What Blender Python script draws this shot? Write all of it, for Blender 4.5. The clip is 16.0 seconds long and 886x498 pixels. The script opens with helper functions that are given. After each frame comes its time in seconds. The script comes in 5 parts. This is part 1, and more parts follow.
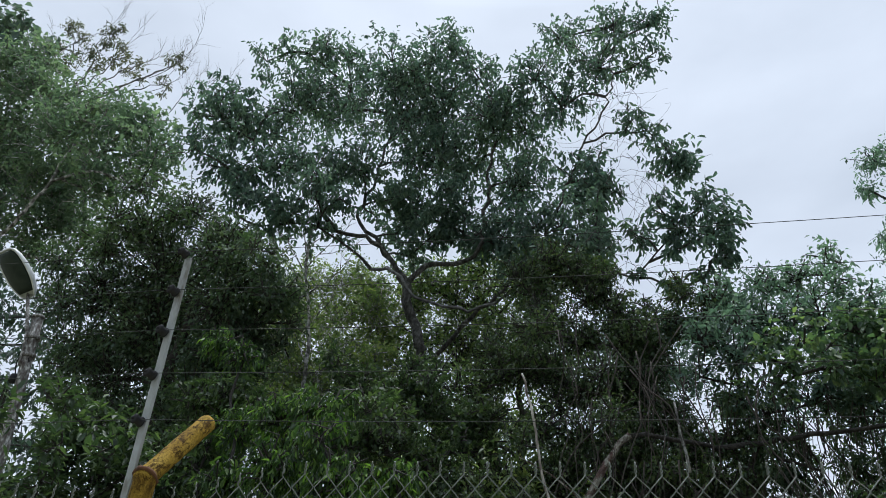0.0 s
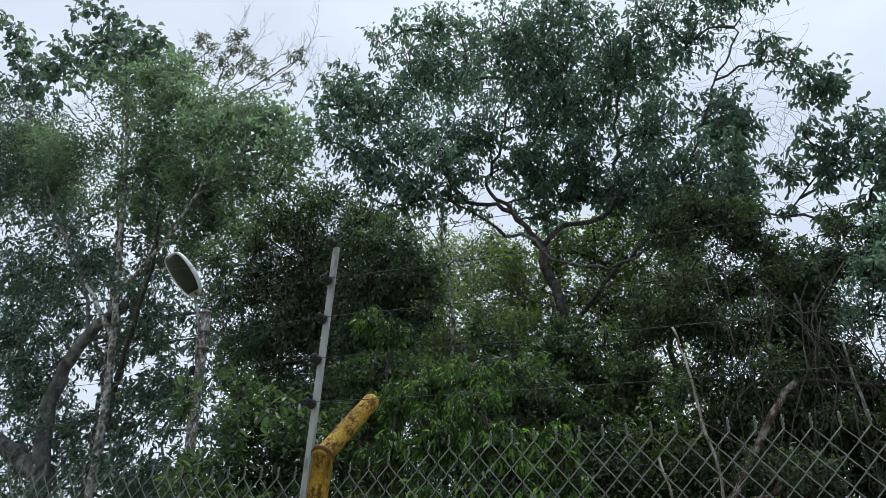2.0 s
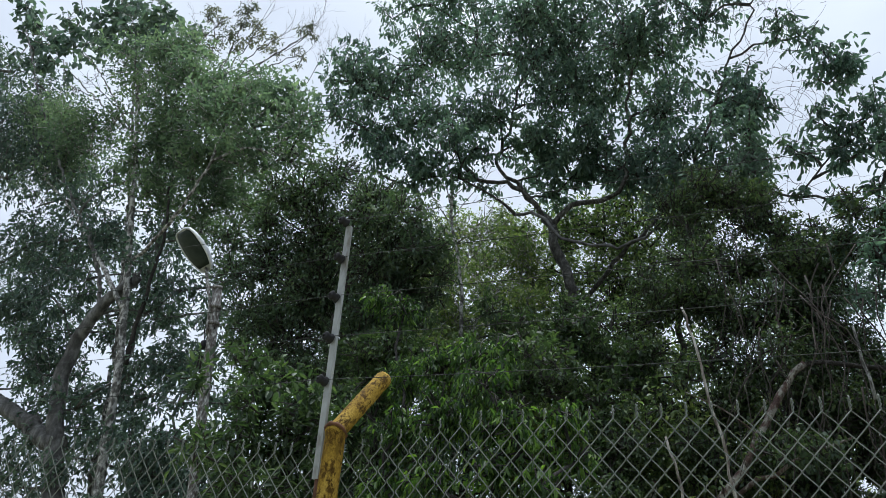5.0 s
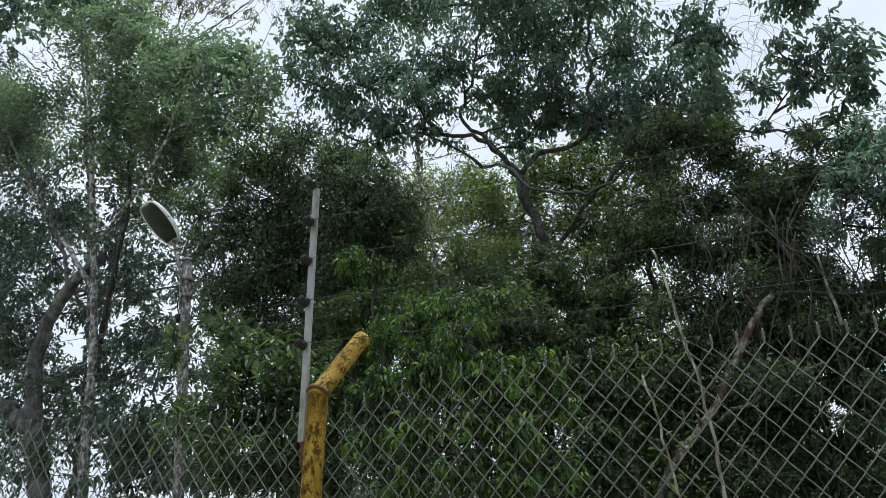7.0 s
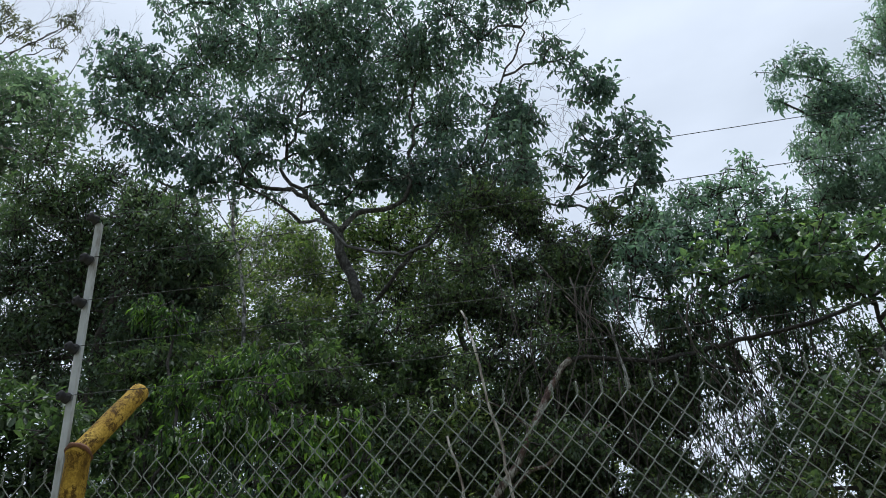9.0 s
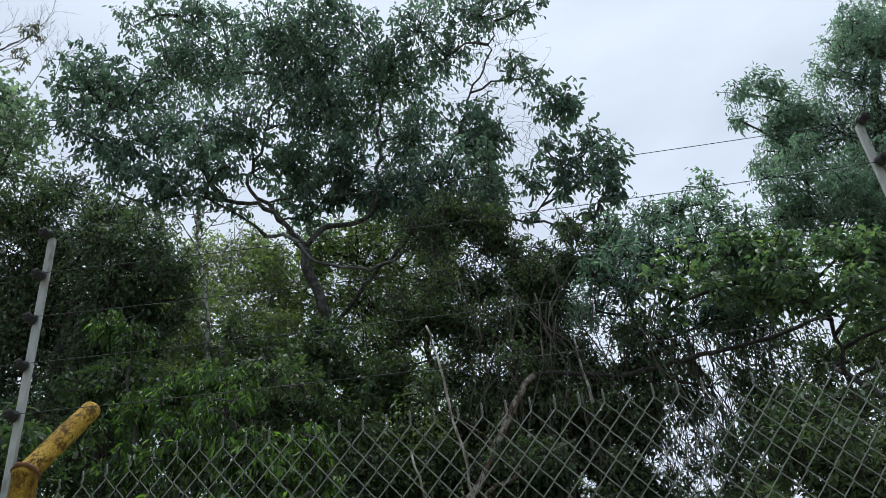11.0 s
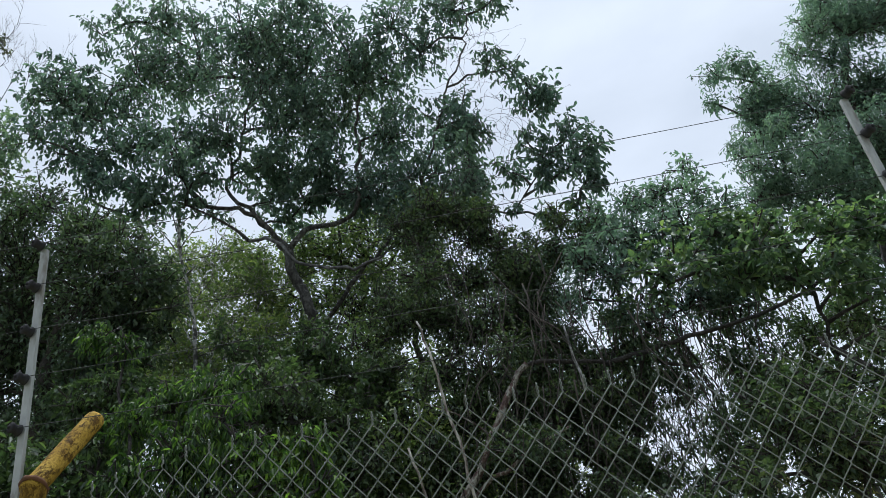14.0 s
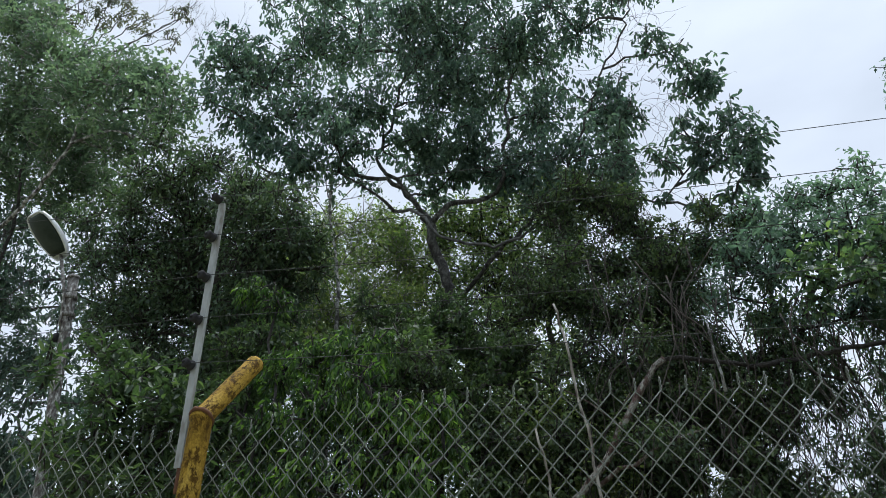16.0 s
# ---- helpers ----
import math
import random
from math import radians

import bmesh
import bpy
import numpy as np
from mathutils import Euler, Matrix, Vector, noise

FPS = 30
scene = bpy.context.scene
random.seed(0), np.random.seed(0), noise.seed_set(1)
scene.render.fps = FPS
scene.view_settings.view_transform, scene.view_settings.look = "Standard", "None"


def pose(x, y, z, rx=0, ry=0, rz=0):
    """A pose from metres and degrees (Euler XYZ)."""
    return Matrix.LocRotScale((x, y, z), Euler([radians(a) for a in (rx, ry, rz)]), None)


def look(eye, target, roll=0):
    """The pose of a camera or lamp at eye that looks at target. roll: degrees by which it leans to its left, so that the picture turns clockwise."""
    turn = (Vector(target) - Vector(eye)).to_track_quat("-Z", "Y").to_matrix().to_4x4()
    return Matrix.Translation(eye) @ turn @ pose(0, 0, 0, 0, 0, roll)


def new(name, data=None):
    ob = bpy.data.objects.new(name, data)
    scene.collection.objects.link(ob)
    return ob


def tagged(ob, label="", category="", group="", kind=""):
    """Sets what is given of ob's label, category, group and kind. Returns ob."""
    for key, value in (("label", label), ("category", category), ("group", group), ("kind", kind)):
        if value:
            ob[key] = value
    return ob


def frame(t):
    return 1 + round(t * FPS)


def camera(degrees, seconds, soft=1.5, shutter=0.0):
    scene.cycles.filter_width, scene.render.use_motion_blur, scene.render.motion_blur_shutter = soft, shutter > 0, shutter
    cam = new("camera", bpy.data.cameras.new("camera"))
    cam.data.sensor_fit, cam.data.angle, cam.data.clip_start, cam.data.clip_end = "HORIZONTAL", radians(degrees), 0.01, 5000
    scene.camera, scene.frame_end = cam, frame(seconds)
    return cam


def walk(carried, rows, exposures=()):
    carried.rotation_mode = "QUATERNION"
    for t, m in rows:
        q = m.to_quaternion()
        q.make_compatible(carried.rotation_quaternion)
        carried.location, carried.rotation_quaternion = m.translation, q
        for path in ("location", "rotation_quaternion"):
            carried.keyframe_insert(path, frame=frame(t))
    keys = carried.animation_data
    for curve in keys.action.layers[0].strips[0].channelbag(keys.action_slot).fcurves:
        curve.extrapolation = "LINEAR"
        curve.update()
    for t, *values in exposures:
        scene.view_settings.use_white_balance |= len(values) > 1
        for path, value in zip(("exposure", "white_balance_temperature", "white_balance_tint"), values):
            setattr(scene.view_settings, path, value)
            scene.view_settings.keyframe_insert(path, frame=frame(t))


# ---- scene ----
cam = camera(61.5, 16.0, soft=0.65)
PATH = [
    (0, (0.169, 0.342, 1.534), (-0.2, 1.972, 2.632), 4.1),
    (0.5, (0.172, 0.326, 1.534), (-0.226, 1.966, 2.607), 4.1),
    (1, (0.161, 0.318, 1.536), (-0.378, 1.936, 2.581), 3.2),
    (1.5, (0.154, 0.317, 1.538), (-0.53, 1.898, 2.554), 4.3),
    (2, (0.153, 0.316, 1.539), (-0.564, 1.894, 2.537), 4.1),
    (2.5, (0.153, 0.301, 1.535), (-0.573, 1.886, 2.517), 4.4),
    (3, (0.149, 0.302, 1.538), (-0.583, 1.894, 2.502), 4.8),
    (3.5, (0.147, 0.299, 1.541), (-0.586, 1.897, 2.494), 5.0),
    (4, (0.149, 0.294, 1.543), (-0.589, 1.895, 2.488), 5.4),
    (6.5, (0.138, 0.295, 1.542), (-0.607, 1.908, 2.461), 2.9),
    (7, (0.141, 0.302, 1.542), (-0.549, 1.981, 2.383), -0.0),
    (7.5, (0.173, 0.364, 1.531), (-0.33, 2.122, 2.343), -2.4),
    (8, (0.18, 0.394, 1.511), (-0.16, 2.184, 2.337), -3.0),
    (8.5, (0.172, 0.404, 1.538), (-0.059, 2.159, 2.469), -3.9),
    (9, (0.176, 0.399, 1.541), (-0.029, 2.135, 2.512), -4.3),
    (11.5, (0.221, 0.387, 1.534), (0.135, 2.117, 2.534), -5.9),
    (12, (0.205, 0.383, 1.532), (0.151, 2.115, 2.531), -6.5),
    (12.5, (0.193, 0.377, 1.538), (0.162, 2.112, 2.534), -7.3),
    (13, (0.173, 0.38, 1.532), (0.147, 2.115, 2.526), -8.5),
    (13.5, (0.163, 0.384, 1.529), (0.123, 2.12, 2.52), -9.1),
    (14, (0.16, 0.382, 1.525), (0.091, 2.121, 2.51), -9.1),
    (14.5, (0.147, 0.372, 1.523), (0.014, 2.104, 2.514), -8.2),
    (15, (0.125, 0.355, 1.508), (-0.179, 2.061, 2.505), -4.0),
    (15.5, (0.122, 0.362, 1.508), (-0.274, 2.061, 2.487), -0.8),
    (16, (0.111, 0.365, 1.508), (-0.323, 2.065, 2.469), 1.4),
]
EXPOSURES = [(0, 0.27, 5990, 10), (1.5, 0.37, 5990, 10), (4.2, 0.45, 5990, 10), (6.3, 0.45, 6000, 10), (7.5, 0.63, 6230, 11), (8.2, 0.51, 6100, 10), (9.0, 0.37, 5990, 10), (14, 0.39, 5990, 10), (16, 0.43, 5990, 10)]
walk(cam, [(t, look(eye, target, roll)) for t, eye, target, roll in PATH], EXPOSURES)

# ---- world and light: a bright, even overcast sky ----
world = bpy.data.worlds.new("overcast_sky")
scene.world = world
world.use_nodes = True
wn, wl = world.node_tree.nodes, world.node_tree.links
wn.clear()
w_out, w_bg = wn.new("ShaderNodeOutputWorld"), wn.new("ShaderNodeBackground")
w_sky, w_sat, w_mix = wn.new("ShaderNodeTexSky"), wn.new("ShaderNodeHueSaturation"), wn.new("ShaderNodeMix")
w_co, w_map, w_noise, w_ramp = wn.new("ShaderNodeTexCoord"), wn.new("ShaderNodeMapping"), wn.new("ShaderNodeTexNoise"), wn.new("ShaderNodeValToRGB")
w_sky.sky_type, w_sky.sun_disc = "NISHITA", False
w_sky.sun_elevation, w_sky.sun_rotation = radians(71), radians(-30)
w_sky.dust_density = 4.0
w_sat.inputs["Saturation"].default_value = 0.25
w_mix.data_type = "RGBA"
w_mix.inputs[0].default_value = 0.93
w_map.inputs["Scale"].default_value = (1.0, 1.0, 2.2)
w_noise.inputs["Scale"].default_value, w_noise.inputs["Detail"].default_value = 2.6, 5.0
w_ramp.color_ramp.elements[0].position, w_ramp.color_ramp.elements[0].color = 0.32, (5.0, 5.45, 6.05, 1)
w_ramp.color_ramp.elements[1].position, w_ramp.color_ramp.elements[1].color = 0.68, (6.6, 7.05, 7.7, 1)
w_bg.inputs["Strength"].default_value = 0.1
wl.new(w_co.outputs["Generated"], w_map.inputs["Vector"])
wl.new(w_map.outputs["Vector"], w_noise.inputs["Vector"])
wl.new(w_noise.outputs["Fac"], w_ramp.inputs["Fac"])
wl.new(w_sky.outputs["Color"], w_sat.inputs["Color"])
wl.new(w_sat.outputs["Color"], w_mix.inputs[6])
wl.new(w_ramp.outputs["Color"], w_mix.inputs[7])
# an overcast sky grows brighter towards the zenith
w_sep, w_rise, w_up = wn.new("ShaderNodeSeparateXYZ"), wn.new("ShaderNodeMapRange"), wn.new("ShaderNodeMix")
w_rise.inputs["From Min"].default_value, w_rise.inputs["From Max"].default_value = 0.78, 1.0
w_rise.inputs["To Min"].default_value, w_rise.inputs["To Max"].default_value = 1.0, 2.9
w_up.data_type, w_up.blend_type = "RGBA", "MULTIPLY"
w_up.inputs[0].default_value = 1.0
wl.new(w_co.outputs["Generated"], w_sep.inputs["Vector"])
wl.new(w_sep.outputs["Z"], w_rise.inputs["Value"])
wl.new(w_mix.outputs[2], w_up.inputs[6])
wl.new(w_rise.outputs["Result"], w_up.inputs[7])
wl.new(w_up.outputs[2], w_bg.inputs["Color"])
wl.new(w_bg.outputs["Background"], w_out.inputs["Surface"])

sun = new("sun", bpy.data.lights.new("sun", "SUN"))
sun.data.energy, sun.data.angle, sun.data.color = 3.4, radians(40), (1.0, 0.98, 0.95)
sun.matrix_world = look((-2, 3.5, 12), (0, 0, 0))


# ---- materials ----
def material(name):
    m = bpy.data.materials.new(name)
    m.use_nodes = True
    n, l = m.node_tree.nodes, m.node_tree.links
    return m, n, l, n["Principled BSDF"]


def noise_ramp(n, l, scale, stops, detail=6.0, rough=0.6, stretch=(1, 1, 1)):
    co, mp, tex, ramp = n.new("ShaderNodeTexCoord"), n.new("ShaderNodeMapping"), n.new("ShaderNodeTexNoise"), n.new("ShaderNodeValToRGB")
    mp.inputs["Scale"].default_value = stretch
    tex.inputs["Scale"].default_value, tex.inputs["Detail"].default_value, tex.inputs["Roughness"].default_value = scale, detail, rough
    l.new(co.outputs["Object"], mp.inputs["Vector"])
    l.new(mp.outputs["Vector"], tex.inputs["Vector"])
    l.new(tex.outputs["Fac"], ramp.inputs["Fac"])
    el = ramp.color_ramp.elements
    while len(el) < len(stops):
        el.new(0.5)
    for e, (p, c) in zip(el, stops):
        e.position, e.color = p, (*c, 1)
    return tex, ramp


def bump(n, l, bsdf, height, strength, distance=0.01):
    b = n.new("ShaderNodeBump")
    b.inputs["Strength"].default_value, b.inputs["Distance"].default_value = strength, distance
    l.new(height, b.inputs["Height"])
    l.new(b.outputs["Normal"], bsdf.inputs["Normal"])


def leaf_material(name, dark, mid, light, see=0.35, rough=0.42, glow=(1.5, 1.7, 0.8)):
    """A waxy leaf: every leaf its own shade, patches of fresher growth, daylight through the blade."""
    m, n, l, bsdf = material(name)
    geo, ramp = n.new("ShaderNodeNewGeometry"), n.new("ShaderNodeValToRGB")
    el = ramp.color_ramp.elements
    el.new(0.55)
    for e, (p, c) in zip(el, ((0.0, dark), (0.6, mid), (1.0, light))):
        e.position, e.color = p, (*c, 1)
    info, tot, wrap = n.new("ShaderNodeObjectInfo"), n.new("ShaderNodeMath"), n.new("ShaderNodeMath")
    tot.operation, wrap.operation = "ADD", "FRACT"
    l.new(geo.outputs["Random Per Island"], tot.inputs[0])
    l.new(info.outputs["Random"], tot.inputs[1])
    l.new(tot.outputs["Value"], wrap.inputs[0])
    l.new(wrap.outputs["Value"], ramp.inputs["Fac"])
    bsdf.inputs["Specular IOR Level"].default_value = 0.4
    tex, patch = noise_ramp(n, l, 0.9, ((0.35, (0.75, 0.78, 0.8)), (0.65, (1.25, 1.2, 1.05))), 3.0)
    mul = n.new("ShaderNodeMix")
    mul.data_type, mul.blend_type = "RGBA", "MULTIPLY"
    mul.inputs[0].default_value = 1.0
    l.new(ramp.outputs["Color"], mul.inputs[6])
    l.new(patch.outputs["Color"], mul.inputs[7])
    l.new(mul.outputs[2], bsdf.inputs["Base Color"])
    bsdf.inputs["Roughness"].default_value = rough
    tr, mix, out = n.new("ShaderNodeBsdfTranslucent"), n.new("ShaderNodeMixShader"), n["Material Output"]
    warm = n.new("ShaderNodeMix")
    warm.data_type, warm.blend_type = "RGBA", "MULTIPLY"
    warm.inputs[0].default_value, warm.inputs[7].default_value = 1.0, (*glow, 1)
    l.new(mul.outputs[2], warm.inputs[6])
    l.new(warm.outputs[2], tr.inputs["Color"])
    mix.inputs["Fac"].default_value = see
    l.new(bsdf.outputs["BSDF"], mix.inputs[1])
    l.new(tr.outputs["BSDF"], mix.inputs[2])
    l.new(mix.outputs["Shader"], out.inputs["Surface"])
    return m


def rough_material(name, scale, stops, rough=0.85, metal=0.0, relief=0.4, stretch=(1, 1, 1), deep=0.01, gloss=0.5):
    m, n, l, bsdf = material(name)
    bsdf.inputs["Specular IOR Level"].default_value = gloss
    tex, ramp = noise_ramp(n, l, scale, stops, stretch=stretch)
    fine = n.new("ShaderNodeTexNoise")
    fine.inputs["Scale"].default_value, fine.inputs["Detail"].default_value = scale * 9, 3.0
    l.new(ramp.outputs["Color"], bsdf.inputs["Base Color"])
    bsdf.inputs["Roughness"].default_value, bsdf.inputs["Metallic"].default_value = rough, metal
    add = n.new("ShaderNodeMath")
    add.operation = "ADD"
    l.new(tex.outputs["Fac"], add.inputs[0])
    l.new(fine.outputs["Fac"], add.inputs[1])
    bump(n, l, bsdf, add.outputs["Value"], relief, deep)
    return m


# glossy and far leaves: bluish haze is mixed into the leaf colour
LEAF_MAIN = leaf_material("leaf_glossy_dark_hazed", (0.066, 0.106, 0.096), (0.096, 0.148, 0.128), (0.135, 0.195, 0.15), 0.55, 0.5, (1.25, 1.45, 1.05))
LEAF_FAR = leaf_material("leaf_far_green_hazed", (0.045, 0.072, 0.068), (0.066, 0.102, 0.09), (0.1, 0.145, 0.112), 0.36, 0.5, (1.25, 1.45, 1.05))
LEAF_DARK = leaf_material("leaf_small_dark", (0.04, 0.068, 0.05), (0.06, 0.097, 0.066), (0.092, 0.13, 0.075), 0.35, 0.5)
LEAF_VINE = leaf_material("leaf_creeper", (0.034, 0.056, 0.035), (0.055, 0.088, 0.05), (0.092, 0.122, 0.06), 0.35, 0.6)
# mid-green and narrow leaves: greyed, blued and lifted to stand for haze
LEAF_PALE = leaf_material("leaf_mid_green", (0.078, 0.12, 0.094), (0.108, 0.156, 0.118), (0.145, 0.198, 0.136), 0.55, 0.5, (1.35, 1.5, 0.95))
LEAF_TALL = leaf_material("leaf_narrow_hazed", (0.07, 0.115, 0.106), (0.1, 0.158, 0.14), (0.14, 0.2, 0.165), 0.55, 0.5, (1.3, 1.5, 1.0))
LEAF_BACK = leaf_material("leaf_yellow_green", (0.07, 0.108, 0.06), (0.112, 0.156, 0.078), (0.185, 0.222, 0.1), 0.52)
LEAF_SECOND = leaf_material("leaf_mid_green_fine", (0.06, 0.098, 0.056), (0.098, 0.146, 0.074), (0.165, 0.21, 0.092), 0.48)
LEAF_SHRUB = leaf_material("leaf_fresh_green", (0.018, 0.04, 0.014), (0.042, 0.086, 0.024), (0.13, 0.215, 0.048), 0.48, 0.5)
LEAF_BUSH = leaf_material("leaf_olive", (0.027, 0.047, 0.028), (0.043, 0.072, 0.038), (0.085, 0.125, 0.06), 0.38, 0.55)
LEAF_BROAD = leaf_material("leaf_light_broad", (0.044, 0.076, 0.056), (0.066, 0.112, 0.073), (0.135, 0.188, 0.098), 0.45)
# large leaves: the blue-grey of the haze is put into their colour
LEAF_TOP = leaf_material("leaf_large_hazed", (0.062, 0.095, 0.088), (0.088, 0.128, 0.112), (0.12, 0.165, 0.13), 0.45, 0.5, (1.25, 1.45, 1.05))
LEAF_DRY = leaf_material("leaf_dry_brown", (0.06, 0.07, 0.062), (0.09, 0.1, 0.082), (0.125, 0.122, 0.098), 0.35, 0.7)
# sunlight on foliage, put into a pale brownish leaf colour
LEAF_SUNLIT = leaf_material("leaf_sunlit", (0.12, 0.11, 0.07), (0.19, 0.18, 0.11), (0.26, 0.24, 0.15), 0.4, 0.7)
BARK_DARK = rough_material("bark_dark", 13, ((0.3, (0.014, 0.013, 0.011)), (0.55, (0.034, 0.029, 0.024)), (0.72, (0.085, 0.078, 0.066))), relief=0.8, stretch=(1, 1, 0.3), deep=0.03)
BARK_PALE = rough_material("bark_pale_lichen", 15, ((0.36, (0.045, 0.043, 0.039)), (0.48, (0.12, 0.118, 0.108)), (0.58, (0.40, 0.40, 0.38))), relief=0.8, stretch=(1, 1, 0.6), deep=0.02)
BARK_MID = rough_material("bark_grey_brown", 8, ((0.36, (0.036, 0.035, 0.033)), (0.5, (0.075, 0.074, 0.07)), (0.64, (0.16, 0.16, 0.155))), relief=0.7, stretch=(1, 1, 0.5), deep=0.02)
BARK_DEAD = rough_material("dead_wood_grey", 16, ((0.36, (0.06, 0.045, 0.036)), (0.46, (0.17, 0.145, 0.12)), (0.54, (0.30, 0.28, 0.24)), (0.66, (0.47, 0.45, 0.4))), relief=0.6, stretch=(1, 1, 0.25))
BARK_RED = rough_material("bark_brown_lichen_patches", 17, ((0.38, (0.05, 0.026, 0.02)), (0.46, (0.10, 0.06, 0.047)), (0.51, (0.13, 0.115, 0.095)), (0.58, (0.28, 0.27, 0.23))), relief=0.8, stretch=(1, 1, 0.7), deep=0.02)
BARK_LICHEN = rough_material("bark_dark_pale_lichen", 20, ((0.36, (0.022, 0.021, 0.018)), (0.50, (0.052, 0.05, 0.043)), (0.62, (0.11, 0.112, 0.1))), relief=0.9, stretch=(1, 1, 0.6), deep=0.025)
VINE = rough_material("liana_bark", 12, ((0.3, (0.02, 0.016, 0.013)), (0.7, (0.07, 0.056, 0.046))), relief=0.5)


def yellow_paint():
    """Old yellow enamel: chalky, scratched lengthwise, chipped through to dark rust in patches."""
    m, n, l, bsdf = material("yellow_paint_rusting")
    big, tone = noise_ramp(n, l, 18, ((0.3, (0.13, 0.08, 0.014)), (0.48, (0.29, 0.187, 0.03)), (0.72, (0.44, 0.31, 0.07))), 5.0, 0.6, (1, 1, 0.35))
    chips, edge = noise_ramp(n, l, 34, ((0.49, (0, 0, 0)), (0.555, (1, 1, 1))), 12.0, 0.82, (1, 1, 0.55))
    rusty, rust = noise_ramp(n, l, 60, ((0.3, (0.026, 0.016, 0.006)), (0.55, (0.075, 0.042, 0.009)), (0.8, (0.15, 0.085, 0.016))))
    mix = n.new("ShaderNodeMix")
    mix.data_type = "RGBA"
    grain, dust = noise_ramp(n, l, 150, ((0.35, (0.62, 0.6, 0.58)), (0.62, (1.15, 1.14, 1.1))), 4.0, 0.7)
    speck = n.new("ShaderNodeMix")
    speck.data_type, speck.blend_type = "RGBA", "MULTIPLY"
    speck.inputs[0].default_value = 1.0
    l.new(tone.outputs["Color"], speck.inputs[6])
    l.new(dust.outputs["Color"], speck.inputs[7])
    l.new(edge.outputs["Color"], mix.inputs[0])
    l.new(speck.outputs[2], mix.inputs[6])
    l.new(rust.outputs["Color"], mix.inputs[7])
    l.new(mix.outputs[2], bsdf.inputs["Base Color"])
    bsdf.inputs["Roughness"].default_value, bsdf.inputs["Specular IOR Level"].default_value = 0.8, 0.06
    bump(n, l, bsdf, chips.outputs["Fac"], 0.9, 0.006)
    return m


YELLOW = yellow_paint()
RUST = rough_material("rust", 30, ((0.3, (0.05, 0.022, 0.012)), (0.6, (0.13, 0.055, 0.025)), (0.8, (0.2, 0.1, 0.05))), rough=0.9, relief=0.6, deep=0.003)
GALV = rough_material("weathered_aluminium", 26, ((0.34, (0.15, 0.145, 0.125)), (0.46, (0.25, 0.262, 0.255)), (0.75, (0.36, 0.38, 0.375))), rough=0.65, metal=0.15, relief=0.2, stretch=(1, 1, 0.3), deep=0.002)
MESH_WIRE = rough_material("galvanised_mesh_wire", 8, ((0.3, (0.085, 0.096, 0.08)), (0.6, (0.165, 0.18, 0.155)), (0.8, (0.27, 0.29, 0.255))), rough=0.6, metal=0.2, relief=0.1, deep=0.001)
LIVE_WIRE = rough_material("fence_wire_steel", 8, ((0.3, (0.02, 0.022, 0.02)), (0.7, (0.05, 0.055, 0.05))), rough=0.85, relief=0.1, deep=0.001, gloss=0.2)
BLACK = rough_material("black_insulator_plastic", 20, ((0.3, (0.012, 0.012, 0.013)), (0.7, (0.03, 0.03, 0.032))), rough=0.8, relief=0.1, deep=0.001, gloss=0.12)
POLE = rough_material("flaking_grey_pole_paint", 38, ((0.36, (0.035, 0.024, 0.018)), (0.46, (0.08, 0.072, 0.062)), (0.55, (0.15, 0.15, 0.138)), (0.64, (0.36, 0.36, 0.335))), rough=0.7, relief=0.5, stretch=(1, 1, 0.5), deep=0.004)
LAMP_CASE = rough_material("lantern_casing_grey", 10, ((0.3, (0.42, 0.44, 0.44)), (0.7, (0.62, 0.64, 0.65))), rough=0.5, relief=0.15, deep=0.002)
LAMP_LENS = rough_material("lantern_cover_dull", 6, ((0.3, (0.018, 0.026, 0.021)), (0.7, (0.035, 0.046, 0.039))), rough=0.5, relief=0.1, deep=0.002, gloss=0.1)
# unseen ground, coloured paler than litter to throw light up under the leaves
BOUNCE_SOIL = rough_material("litter_and_grass_paled", 1.6, ((0.3, (0.12, 0.10, 0.07)), (0.5, (0.16, 0.16, 0.085)), (0.7, (0.22, 0.21, 0.14))), rough=0.95, relief=0.9, deep=0.05)


# ---- building blocks ----
def part(name, bm, mat, parent, label="", smooth=True, kind=""):
    me = bpy.data.meshes.new(name)
    bm.to_mesh(me)
    bm.free()
    for p in me.polygons:
        p.use_smooth = smooth
    me.materials.append(mat)
    ob = new(name, me)
    ob.parent = parent
    return tagged(ob, label=label, kind=kind)


def array_part(name, verts, faces, mat, parent, label="", smooth=True, kind=""):
    me = bpy.data.meshes.new(name)
    me.from_pydata(verts, [], faces)
    me.materials.append(mat)
    me.polygons.foreach_set("use_smooth", [smooth] * len(me.polygons))
    me.update()
    ob = new(name, me)
    ob.parent = parent
    return tagged(ob, label=label, kind=kind)


def thing(name, at, label, category, group=""):
    ob = new(name)
    ob.location = at
    ob.empty_display_size = 0.2
    return tagged(ob, label=label, category=category, group=group)


